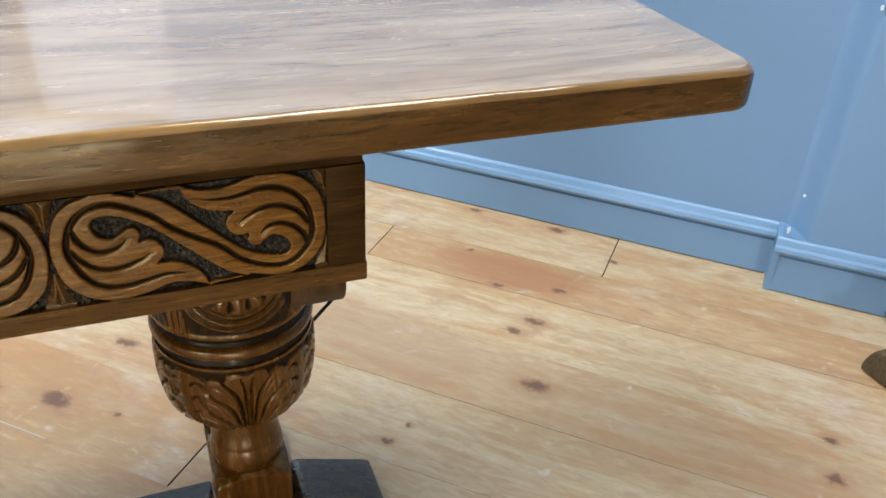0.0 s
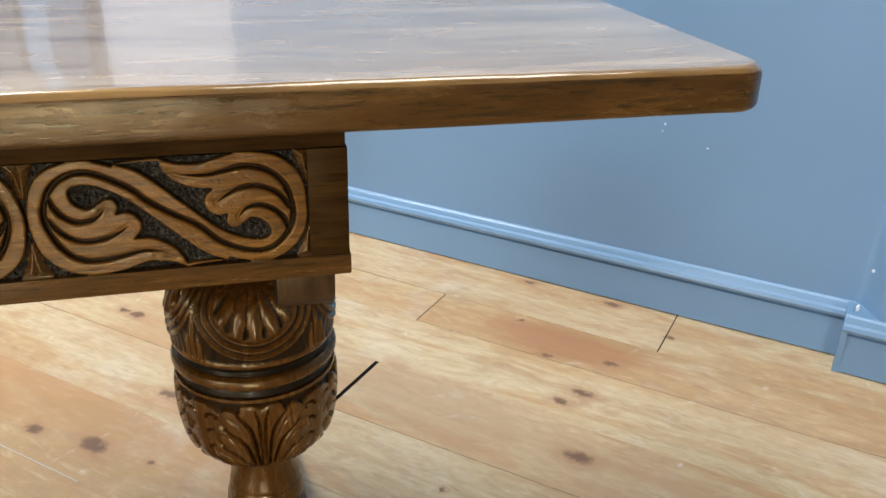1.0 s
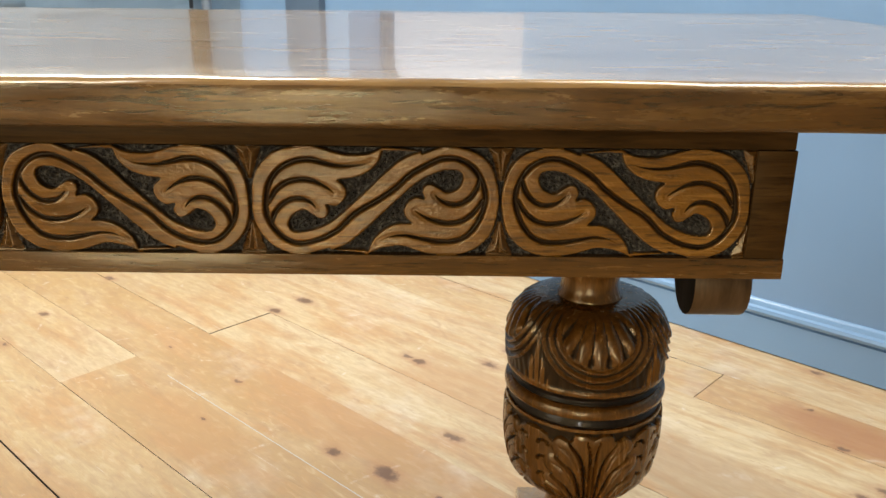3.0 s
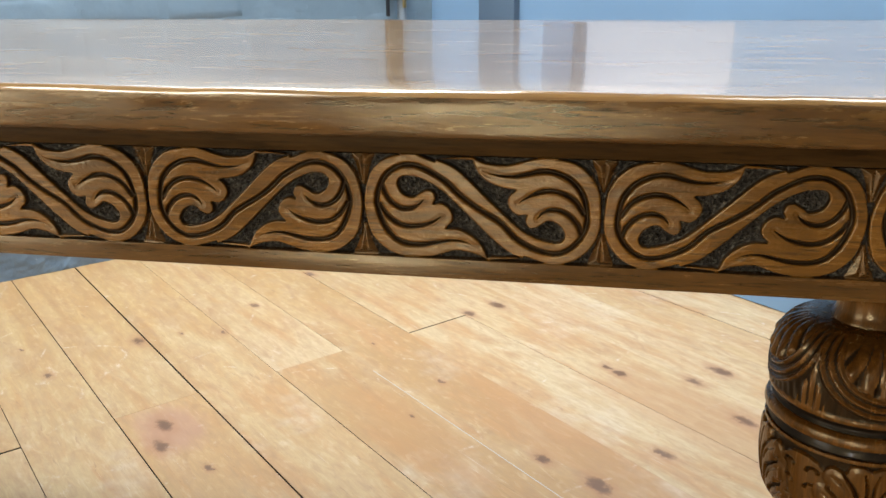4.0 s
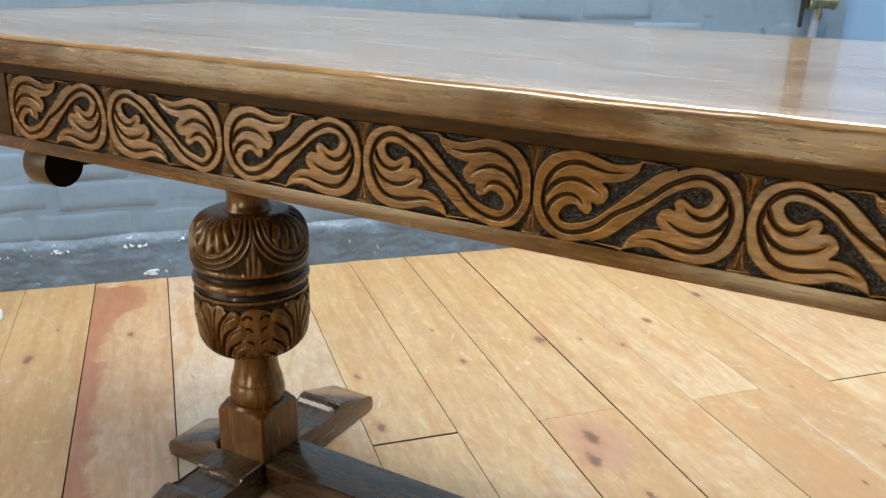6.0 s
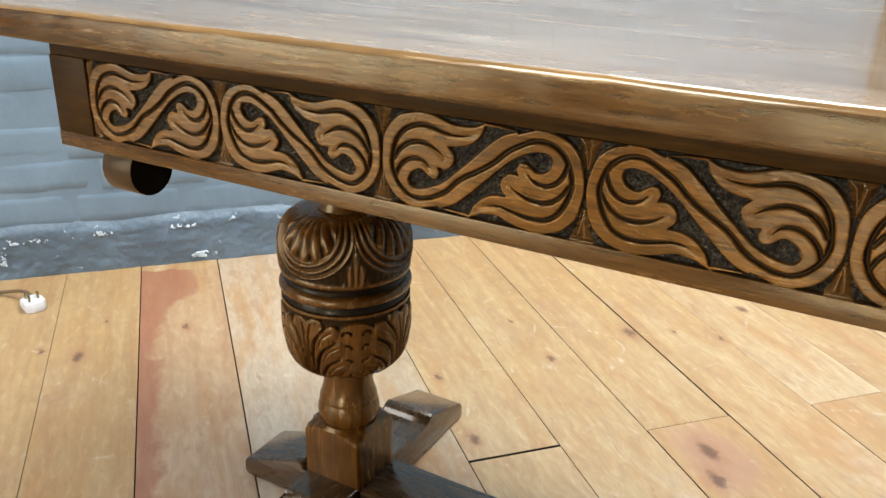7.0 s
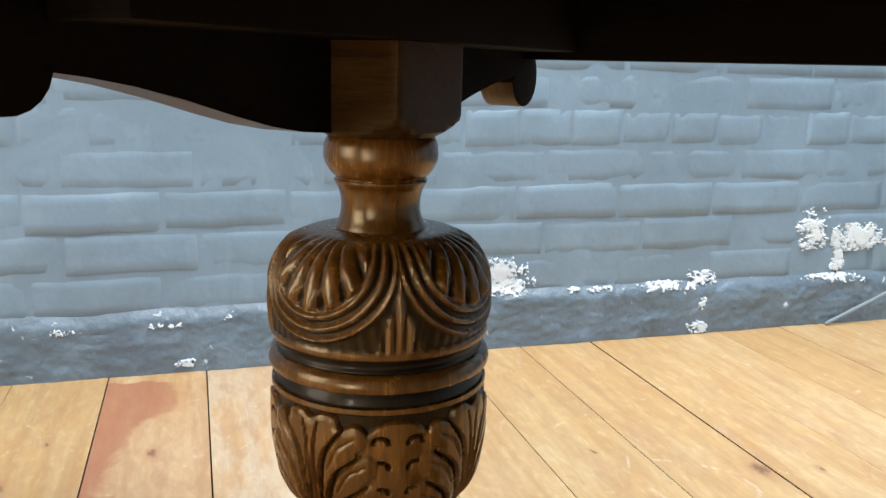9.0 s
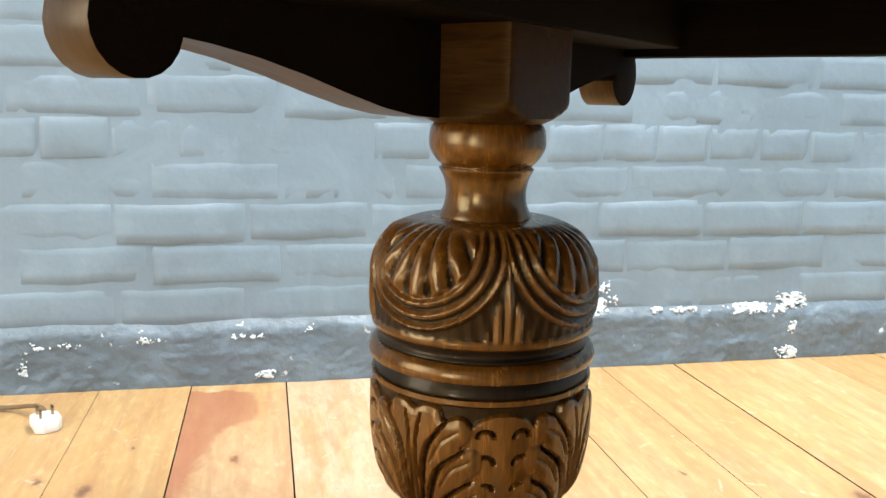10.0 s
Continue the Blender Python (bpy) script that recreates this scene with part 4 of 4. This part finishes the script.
def leg():
    base = part("leg", arched_block(0.052, 0.139, True), M_LEG, table, "bulbous turned oak leg carved with acanthus leaves")
    part("baluster", lathe(spline_profile([(0.030, 0.130), (0.0385, 0.139), (0.0425, 0.152), (0.0412, 0.164), (0.0385, 0.1715), (0.0396, 0.173), (0.039, 0.177), (0.0352, 0.189), (0.0330, 0.204), (0.0335, 0.218), (0.040, 0.229)]), 64), M_LEG, base)
    part("lower_bulb", lathe(spline_profile([(0.036, 0.2255), (0.051, 0.229), (0.066, 0.237), (0.077, 0.251), (0.0815, 0.268), (0.0842, 0.29), (0.0845, 0.31), (0.0842, 0.326), (0.0838, 0.333)], 15), 440, lower_carving, -0.0015), [M_LEG, M_RECESS], base)
    part("lower_ring", lathe(spline_profile([(0.075, 0.331), (0.081, 0.333), (0.0805, 0.338), (0.079, 0.342), (0.078, 0.345)]), 96), M_RING, base, "blackened turned hollow")
    part("collar", lathe(spline_profile([(0.074, 0.344), (0.084, 0.3445), (0.086, 0.348), (0.0855, 0.352), (0.084, 0.355), (0.081, 0.357)]), 96), M_LEG, base)
    part("upper_ring", lathe(spline_profile([(0.074, 0.3555), (0.08, 0.358), (0.0785, 0.362), (0.08, 0.366), (0.082, 0.369)]), 96), M_RING, base, "blackened turned hollow")
    part("upper_bulb", lathe(spline_profile([(0.075, 0.367), (0.083, 0.3685), (0.0845, 0.374), (0.085, 0.383), (0.0855, 0.393), (0.085, 0.404), (0.0835, 0.417), (0.078, 0.430), (0.069, 0.440), (0.056, 0.4465), (0.044, 0.4485), (0.034, 0.449)], 12), 360, upper_carving, -0.0010), [M_LEG, M_RECESS], base)
    part("neck", lathe(spline_profile([(0.034, 0.444), (0.0345, 0.449), (0.031, 0.458), (0.030, 0.468), (0.032, 0.478), (0.0355, 0.4845), (0.0335, 0.4865), (0.038, 0.491), (0.0425, 0.499), (0.0432, 0.506), (0.0415, 0.515), (0.036, 0.521)]), 64), M_LEG, base)
    part("top_block", arched_block(0.518, 0.585, False), M_STILE, base)
    return base


def bracket():
    """A shaped cross bracket under the top, with a rounded scroll at each end."""
    half = [(0.0, 0.60), (0.0, 0.521), (-0.047, 0.521), (-0.075, 0.523), (-0.105, 0.528), (-0.14, 0.5365), (-0.175, 0.546), (-0.21, 0.554), (-0.24, 0.559), (-0.262, 0.562)]
    def end(cy, cz, r, tail):
        curl = [(cy + r * math.cos(a), cz + r * math.sin(a)) for a in [math.radians(-12 - 17 * k) for k in range(13)]]
        return half[1:] + curl + [(tail, 0.60), (tail + 0.008, 0.672)]
    front, back = end(-0.283, 0.566, 0.0255, -0.294), end(-0.281, 0.561, 0.030, -0.294)
    outline = [(LEG_Y + y, z) for y, z in front] + [(LEG_Y - 0.955 * y, z) for y, z in reversed(back)]
    return outline


def foot_arm(length, raised=False):
    """One arm of a foot: a low waist (behind a raised step on the long arms), a small hollow, then a pad that falls to a blunt end."""
    o = [(0.0, 0.0), (length - 0.006, 0.0), (length, 0.006), (length, 0.020), (length - 0.003, 0.0262), (length - 0.010, 0.0305), (length - 0.099, 0.060), (length - 0.106, 0.0588),
         (length - 0.112, 0.054), (length - 0.116, 0.0475), (length - 0.124, 0.0445)]
    o += [(0.098, 0.0445), (0.0945, 0.047), (0.0925, 0.0545), (0.089, 0.0565), (0.0, 0.0565)] if raised else [(0.0, 0.0445)]
    return prism(o, -0.043, 0.043, "y", 0.004, 3)


first_leg = leg()
first_leg.matrix_basis = pose(LEG_XS[0], LEG_Y, 0)
copy_thing(first_leg, pose(LEG_XS[1], LEG_Y, 0))
for x in LEG_XS:
    side = -1 if x < 0.5 else 1
    lift = 0.0 if x < 0.5 else 0.009
    shape = prism([(y, z + lift) for y, z in bracket()], *sorted((x + side * 0.049, x + side * 0.012)), "x", 0.002)
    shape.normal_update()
    # side faces take the near-black oak as painted shade, ends stay brown
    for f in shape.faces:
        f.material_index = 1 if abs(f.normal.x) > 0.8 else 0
    part("bracket", shape, [M_BRACKET, M_UNDERSHADE], table, "shaped oak bracket with scrolled ends, sides coloured as in shade")
    part("bearer", box(x - 0.046, x + 0.047, 0.075, 0.594, 0.5855, 0.684, 0.002), M_UNDERSHADE, table, "cross bearer under the top, coloured as in shade")
    for turn in (90, 270):
        part("foot", foot_arm(0.262, True), M_FOOT, table, m=pose(x, LEG_Y, 0.0, 0, 0, turn), angle=16)
part("foot", foot_arm(0.165), M_FOOT, table, m=pose(LEG_XS[0], LEG_Y, 0, 0, 0, 180), angle=16)
part("foot", foot_arm(0.165), M_FOOT, table, m=pose(LEG_XS[1], LEG_Y, 0, 0, 0, 0), angle=16)
part("stretcher", box(LEG_XS[0] + 0.046, LEG_XS[1] - 0.046, LEG_Y - 0.044, LEG_Y + 0.044, 0.010, 0.0555, 0.004), M_FOOT, table, "long flat oak stretcher between the feet")


# ---- small things ----
for x, y, _, long in PANELS:
    f = thing("ceiling_light", pose(x, y, CEIL, 0, 0, -42.5))
    tagged(f, "assumed slim white ceiling light panel, out of view", "ceiling light", "ceiling lights")
    part("housing", box(-long / 2 - 0.03, long / 2 + 0.03, -0.31, 0.31, -0.045, -0.001, 0.004), M_WHITE, f)


def plug():
    p = thing("mains_plug", ROOM @ pose(-0.972, -0.25, 0, 0, 0, 25))
    tagged(p, "white three-pin mains plug lying pins up on the floorboards", "plug")
    outline = [(-0.026, -0.008), (-0.018, -0.02), (0.018, -0.02), (0.026, -0.008), (0.023, 0.014), (0.012, 0.022), (-0.012, 0.022), (-0.023, 0.014)]
    part("plug_body", prism(outline, 0.0, 0.023, "z", 0.004), M_PLASTIC, p)
    for x, y, w in ((0.0, 0.011, 0.008), (-0.011, -0.009, 0.0065), (0.011, -0.009, 0.0065)):
        part("pin", box(x - w / 2, x + w / 2, y - 0.002, y + 0.002, 0.022, 0.038, 0.0006), M_PIN, p)
    co, si = math.cos(radians(25)), math.sin(radians(25))
    run = [(-0.012, 0.0, 0.014), (-0.035, -0.012, 0.022), (-0.06, -0.035, 0.018), (-0.085, -0.075, 0.008), (-0.1, -0.14, 0.0045), (-0.1, -0.26, 0.0045), (-0.07, -0.5, 0.0045)]
    part("flex", tube(curve_through([(co * u + si * v, co * v - si * u, z) for u, v, z in run], 6), 0.0038), M_CABLE, p, "brown mains flex")


plug()


def valve():
    v = thing("stop_valve", ROOM @ pose(BRICK_U, 2.03, 0))
    tagged(v, "brass stop valve on a painted pipe by the brick wall", "valve")
    part("pipe", tube([(0.03, 0.0, 0.0), (0.03, 0.0, 0.70)], 0.016, 16), M_GREYPIPE, v)
    part("valve_body", lathe(spline_profile([(0.004, -0.05), (0.017, -0.05), (0.019, -0.044), (0.0155, -0.03), (0.0155, 0.03), (0.019, 0.044), (0.017, 0.05), (0.004, 0.05)], 3), 20), M_BRASS, v, m=pose(0.045, 0.0, 0.700, 90, 0, 0))
    part("spindle", tube([(0.045, 0, 0.69), (0.045, 0, 0.655)], 0.007, 12), M_BRASS, v)
    part("lever", box(0.036, 0.046, -0.066, -0.056, 0.63, 0.80, 0.002), M_BLACK, v)


valve()
tagged(part("pipe_casing", box(BRICK_U + 0.004, BRICK_U + 0.03, 1.978, 2.035, 0.735, CEIL - 0.002, 0.004), M_BROWN, m=ROOM.copy()), "tall brown timber pipe casing in the corner", "casing", kind="structure")


def low_tap():
    g = thing("old_pipe_end", ROOM @ pose(BRICK_U, 1.8, 0))
    tagged(g, "tarnished brass pipe end with a thin metal rod by the wall", "pipe")
    part("elbow", tube(curve_through([(-0.01, 0.03, 0.14), (0.022, 0.025, 0.135), (0.034, 0.022, 0.12), (0.034, 0.025, 0.10), (0.02, 0.06, 0.09), (0.016, 0.13, 0.085)], 5), 0.012, 14), M_BRASS, g)
    part("rod", tube([(0.03, -0.005, 0.119), (0.02, -0.275, 0.004)], 0.0042, 8), M_GREYPIPE, g, "thin painted metal rod")


low_tap()


def furniture_foot():
    f = thing("furniture_foot", ROOM @ pose(1.668, 1.925, 0))
    tagged(f, "dark brown square wooden furniture foot on the floorboards", "furniture foot")
    part("pad", lathe(spline_profile([(0.03, 0.0), (0.064, 0.002), (0.07, 0.012), (0.066, 0.03), (0.056, 0.046), (0.04, 0.056), (0.03, 0.075), (0.034, 0.12)]), 4), M_BROWN, f)


furniture_foot()
s = thing("socket_box", ROOM @ pose(1.705, BLUE_V - STEP, 0))
tagged(s, "white plastic socket box with a black plug low on the skirting", "socket")
part("box", box(-0.052, 0.04, -0.085, -0.001, 0.0, 0.012, 0.003), M_PLASTIC, s)
part("plug", box(-0.065, -0.01, -0.03, -0.004, 0.0125, 0.03, 0.004), M_BLACK, s)


# ---- bricks and boards ----
rng = random.Random(11)


def brick_mesh(length, height, seed):
    """A brick under many coats of paint: a lumpy face with a soft upper edge, a crisper lower one and knocked corners."""
    r = random.Random(seed)
    lower, upper = r.uniform(0.003, 0.006), r.uniform(0.004, 0.009)
    left, right = r.choice((0.003, 0.005, 0.009)), r.choice((0.003, 0.005, 0.009))
    xs = [0, left, *(length * k / 9 for k in range(1, 9)), length - right, length]
    zs = [0, lower, height * 0.3, height * 0.5, height * 0.75, height - upper, height]
    bm, grid = bmesh.new(), []
    knocked = {(r.choice((1, 2, 3, 8, 9, 10)), r.choice((1, 1, 5))) for _ in range(r.choice((0, 1, 2)))}
    for k, z in enumerate(zs):
        row = []
        for i, x in enumerate(xs):
            rim = k in (0, len(zs) - 1) or i in (0, len(xs) - 1)
            sway = 0.0038 * noise.noise((x * 22, seed * 3.1, k > 3)) + 0.0012 * noise.noise((x * 70, seed * 1.7, k > 3))
            out = 0.0016 * noise.noise((x * 16, z * 26, seed * 2.3)) + 0.0006 * noise.noise((x * 50, z * 60, seed))
            out -= 0.0035 if (i, k) in knocked else 0.0005 if k in (1, len(zs) - 2) or i in (1, len(xs) - 2) else 0.0
            row.append(bm.verts.new((x - length / 2 + (0.0015 * noise.noise((z * 50, seed, i)) if rim else 0), z - height / 2 + sway, -0.0038 + 0.0016 * noise.noise((x * 11, z * 20, seed * 5.3)) if rim else out)))
        grid.append(row)
    for a, b in zip(grid, grid[1:]):
        for i in range(len(xs) - 1):
            bm.faces.new((a[i], a[i + 1], b[i + 1], b[i]))
    return mesh_of(bm, "brick", M_BRICK, True, 75)


COURSE, LONG = 0.0755, 0.228
wall_brick = wall_with_opening(BACK_V - 0.2, BLUE_V + 0.2, BRICK_U - 0.2, BRICK_U - 0.0046, [], "wall_west", M_MORTAR, "v")
tagged(wall_brick, "old brick wall thickly painted grey with bare plaster chips", "wall")
stretchers = [brick_mesh(LONG - 0.002, COURSE - 0.003, s) for s in range(16)]
headers = [brick_mesh(LONG / 2 - 0.002, COURSE - 0.003, 20 + s) for s in range(6)]
FACE = Matrix.Translation((BRICK_U - 0.004, 0, 0)) @ Matrix(((0, 0, 1, 0), (1, 0, 0, 0), (0, 1, 0, 0), (0, 0, 0, 1)))
far = []
for c in range(1, int((CEIL - 0.05) / COURSE)):
    z = 0.115 + COURSE * (c - 0.5)
    if z > CEIL - 0.05:
        break
    v = BACK_V + (0.0 if c % 2 else LONG * 0.27)
    row_header = c % 6 == 5
    while v < BLUE_V - 0.02:
        w = LONG / 2 if row_header else LONG
        if v + w > BLUE_V - 0.01:
            w = BLUE_V - 0.012 - v
            if w < 0.05:
                break
        mid = v + w / 2
        scale_v = w / (LONG / 2 if row_header else LONG)
        m = FACE @ Matrix.Translation((mid, z + rng.uniform(-0.003, 0.003), rng.choice((-0.0008, 0.0, 0.0005, 0.001, 0.0026)) + rng.uniform(-0.0004, 0.0005))) @ Matrix.Rotation(rng.uniform(-0.012, 0.012), 4, "Z") @ Matrix.Rotation(rng.uniform(-0.012, 0.012), 4, "X") @ Matrix.Diagonal((scale_v, 1, 1, 1))
        me = rng.choice(headers if row_header else stretchers)
        if -0.75 < mid and z < 1.0:
            b = new("brick", me)
            b.parent = wall_brick
            b.matrix_basis = m
        else:
            far.append((me, m))
        v += w
verts, faces = [], []
for me, m in far:
    n = len(verts)
    verts += [tuple(m @ v.co) for v in me.vertices]
    faces += [tuple(n + i for i in p.vertices) for p in me.polygons]
me = bpy.data.meshes.new("brickwork")
me.from_pydata(verts, [], faces)
me.materials.append(M_BRICK)
rest = new("brickwork", me)
rest.parent = wall_brick
tagged(rest, kind="stuff")


def rough_foot(v0, v1, height, fine):
    """Lumpy render and rubble along the foot of the brick wall."""
    bm = bmesh.new()
    ny, nz = int((v1 - v0) / fine), int(0.14 / fine)
    grid = []
    for k in range(nz + 1):
        row = []
        for i in range(ny + 1):
            v, z = v0 + (v1 - v0) * i / ny, height * k / nz
            n = noise.fractal((v * 13, z * 22, 0.3), 0.75, 2.2, 5) * 0.0032 + 0.0032 * abs(noise.noise((v * 42, z * 60, 4))) + 0.0022 * abs(noise.noise((v * 90, z * 110, 9)))
            top = smooth(height * 0.72 + 0.02 * noise.noise((v * 6, 2, 2)), height, z)
            row.append(bm.verts.new((BRICK_U - 0.004 + (0.012 + n) * (1 - top) - 0.006 * top, v, z)))
        grid.append(row)
    for a, b in zip(grid, grid[1:]):
        for i in range(ny):
            bm.faces.new((a[i], a[i + 1], b[i + 1], b[i]))
    return bm


part("rough_base", rough_foot(BACK_V, -0.8, 0.135, 0.012), M_PLINTH, wall_brick, "lumpy grey-painted rubble along the foot")
part("rough_base", rough_foot(-0.8, BLUE_V - 0.005, 0.135, 0.0045), M_PLINTH, wall_brick, "lumpy grey-painted rubble along the foot")


def flake(v0, v1, z0, z1, dense, seed):
    """A patch of bare crumbly plaster with a ragged outline, standing a little proud of the paint."""
    cv, cz, rv, rz = (v0 + v1) / 2, (z0 + z1) / 2, (v1 - v0) / 2 + 0.004, (z1 - z0) / 2 + 0.003
    step = 0.0016
    nv, nz = int(2 * rv / step) + 1, int(2 * rz / step) + 1
    bm, grid = bmesh.new(), []
    for k in range(nz + 1):
        row = []
        for i in range(nv + 1):
            v, z = cv - rv + i * step, cz - rz + k * step
            q = dense - ((v - cv) / rv) ** 2 - ((z - cz) / rz) ** 2
            q += 0.9 * noise.noise((v * 38, z * 45, seed)) + 0.8 * noise.noise((v * 120, z * 140, seed)) + 0.7 * noise.noise((v * 300, z * 330, seed))
            base = 0.011 * (1 - smooth(0.09, 0.135, z))
            high = min(q, 0.5) * 0.0014 + 0.0006 * noise.noise((v * 400, z * 400, 7))
            row.append((q, bm.verts.new((base + high + (0.0012 if q > 0 else -0.004), v, max(z, 0.001)))))
        grid.append(row)
    for a, b in zip(grid, grid[1:]):
        for i in range(nv):
            if max(a[i][0], a[i + 1][0], b[i][0], b[i + 1][0]) > 0:
                bm.faces.new((a[i][1], a[i + 1][1], b[i + 1][1], b[i][1]))
    bmesh.ops.delete(bm, geom=[v for v in bm.verts if not v.link_faces], context="VERTS")
    if bm.faces:
        part("plaster_patch", bm, M_PLASTER, wall_brick, "bare white plaster", Matrix.Translation((BRICK_U, 0, 0)))


for n, (v0, v1, z0, z1, dense) in enumerate(((1.435, 1.52, 0.175, 0.275, 0.35), (1.535, 1.67, 0.175, 0.235, 0.75), (1.68, 1.75, 0.46, 0.57, 0.6), (1.54, 1.57, 0.11, 0.19, 0.5), (1.46, 1.66, 0.1, 0.122, 0.3), (1.66, 1.8, 0.178, 0.2, 0.1),
                                             (0.675, 0.75, 0.115, 0.19, 0.75), (0.7, 0.8, 0.108, 0.15, 0.4), (0.74, 0.79, 0.14, 0.182, -0.1), (0.82, 1.06, 0.108, 0.12, -0.1), (1.03, 1.19, 0.1, 0.122, 0.35), (1.14, 1.235, 0.11, 0.145, 0.15), (1.185, 1.205, 0.05, 0.09, 0.3), (1.15, 1.22, 0.0, 0.03, 0.3),
                                             (-0.34, -0.2, 0.078, 0.095, -0.15), (-0.16, -0.07, 0.082, 0.096, -0.1), (0.03, 0.1, 0.085, 0.1, 0.0), (0.165, 0.19, 0.095, 0.115, 0.2), (0.07, 0.13, 0.01, 0.028, 0.1), (-0.335, -0.315, 0.03, 0.08, 0.1))):
    flake(v0, v1, z0, z1, dense, 50 + n)

# floorboards along u: seams across v, and the end joints seen in every second board
SEAMS = [-0.52, -0.36, -0.2, -0.04, 0.132, 0.292, 0.452, 0.608, 0.765, 0.927, 1.087, 1.245, 1.408, 1.57, 1.725, 1.888, 2.012, BLUE_V + 0.03]
while SEAMS[0] > BACK_V:
    SEAMS.insert(0, SEAMS[0] - 0.16)
JOINTS = {0.452: [-0.237], 0.765: [-0.234], 1.087: [-0.222], 1.408: [-0.21], 1.245: [0.711], 1.57: [0.701], 1.888: [0.692], 2.012: [1.135], 0.608: [1.9], 0.927: [2.1], 0.132: [1.4], -0.04: [2.2]}


GAPS = {-0.2: 0.0004, -0.04: 0.0009, 0.132: 0.0011, 0.608: 0.0005, 0.765: 0.0009, 0.927: 0.0016, 0.452: 0.0005}


def board(length, width, low, high):
    bm = box(0, length, low, width - high, -0.02, 0.0, 0.0007 if low > 0.0003 or high > 0.0003 else 0.0003, 1)
    bm.normal_update()
    for f in bm.faces:
        f.material_index = 1 if f.normal.z < 0.5 else 0
    return bm


for v0, v1 in zip(SEAMS, SEAMS[1:]):
    cuts = [BRICK_U + 0.004] + JOINTS.get(v0, [rng.uniform(2.0, 3.0)]) + [FAR_U]
    for a, b in zip(cuts, cuts[1:]):
        gap = 0.0075 if v0 == 1.57 and a > 0 else 0.005 if v0 == 0.452 else 0.002
        red, worn = v0 == -0.04 and a < 0, v0 in (0.132, 0.292) and a < 0
        part("floor_board", board(b - a - gap, v1 - v0, GAPS.get(v0, 0.0001), GAPS.get(v1, 0.0001)), [M_PINE_RED if red else M_PINE_WORN if worn else M_PINE, M_GAP], floor, "red-stained pine board" if red else "", pose(a + gap, v0, rng.uniform(-0.0006, 0.0006)))

part("seam_filler", box(-0.1, 0.5, 1.2441, 1.2458, -0.004, 0.0008), M_DUST, floor, "pale dust packed in a seam", smooth=False)


# chips in the blue paint
def wall_chip(u, v, z, w, h, seed):
    r = random.Random(seed)
    bm = bmesh.new()
    front = [bm.verts.new((w * math.cos(k * 0.7) * r.uniform(0.6, 1.1), 0, h * math.sin(k * 0.7) * r.uniform(0.6, 1.1))) for k in range(9)]
    back = [bm.verts.new((q.co.x * 1.15, 0.003, q.co.z * 1.15)) for q in front]
    bm.faces.new(front)
    for k in range(9):
        bm.faces.new((front[k], front[(k + 1) % 9], back[(k + 1) % 9], back[k]))
    part("paint_chip", bm, M_PLASTER, wall_blue if u < STEP_U else wall_breast, "bare white chip in the paint", Matrix.Translation((u, v, z)), False)


for n, (u, z, w, h) in enumerate(((1.055, 0.382, 0.002, 0.0032), (1.052, 0.368, 0.0012, 0.002), (1.138, 0.349, 0.0026, 0.0016), (0.678, 0.451, 0.004, 0.0012))):
    wall_chip(u, BLUE_V + 0.011, z, w, h, n)
wall_chip(STEP_U + 0.003, BLUE_V - STEP + 0.011, 0.128, 0.0035, 0.008, 9)
wall_chip(1.451, BLUE_V - STEP + 0.011, 0.203, 0.003, 0.003, 10)
wall_chip(1.478, BLUE_V - STEP + 0.011, 0.544, 0.003, 0.005, 11)
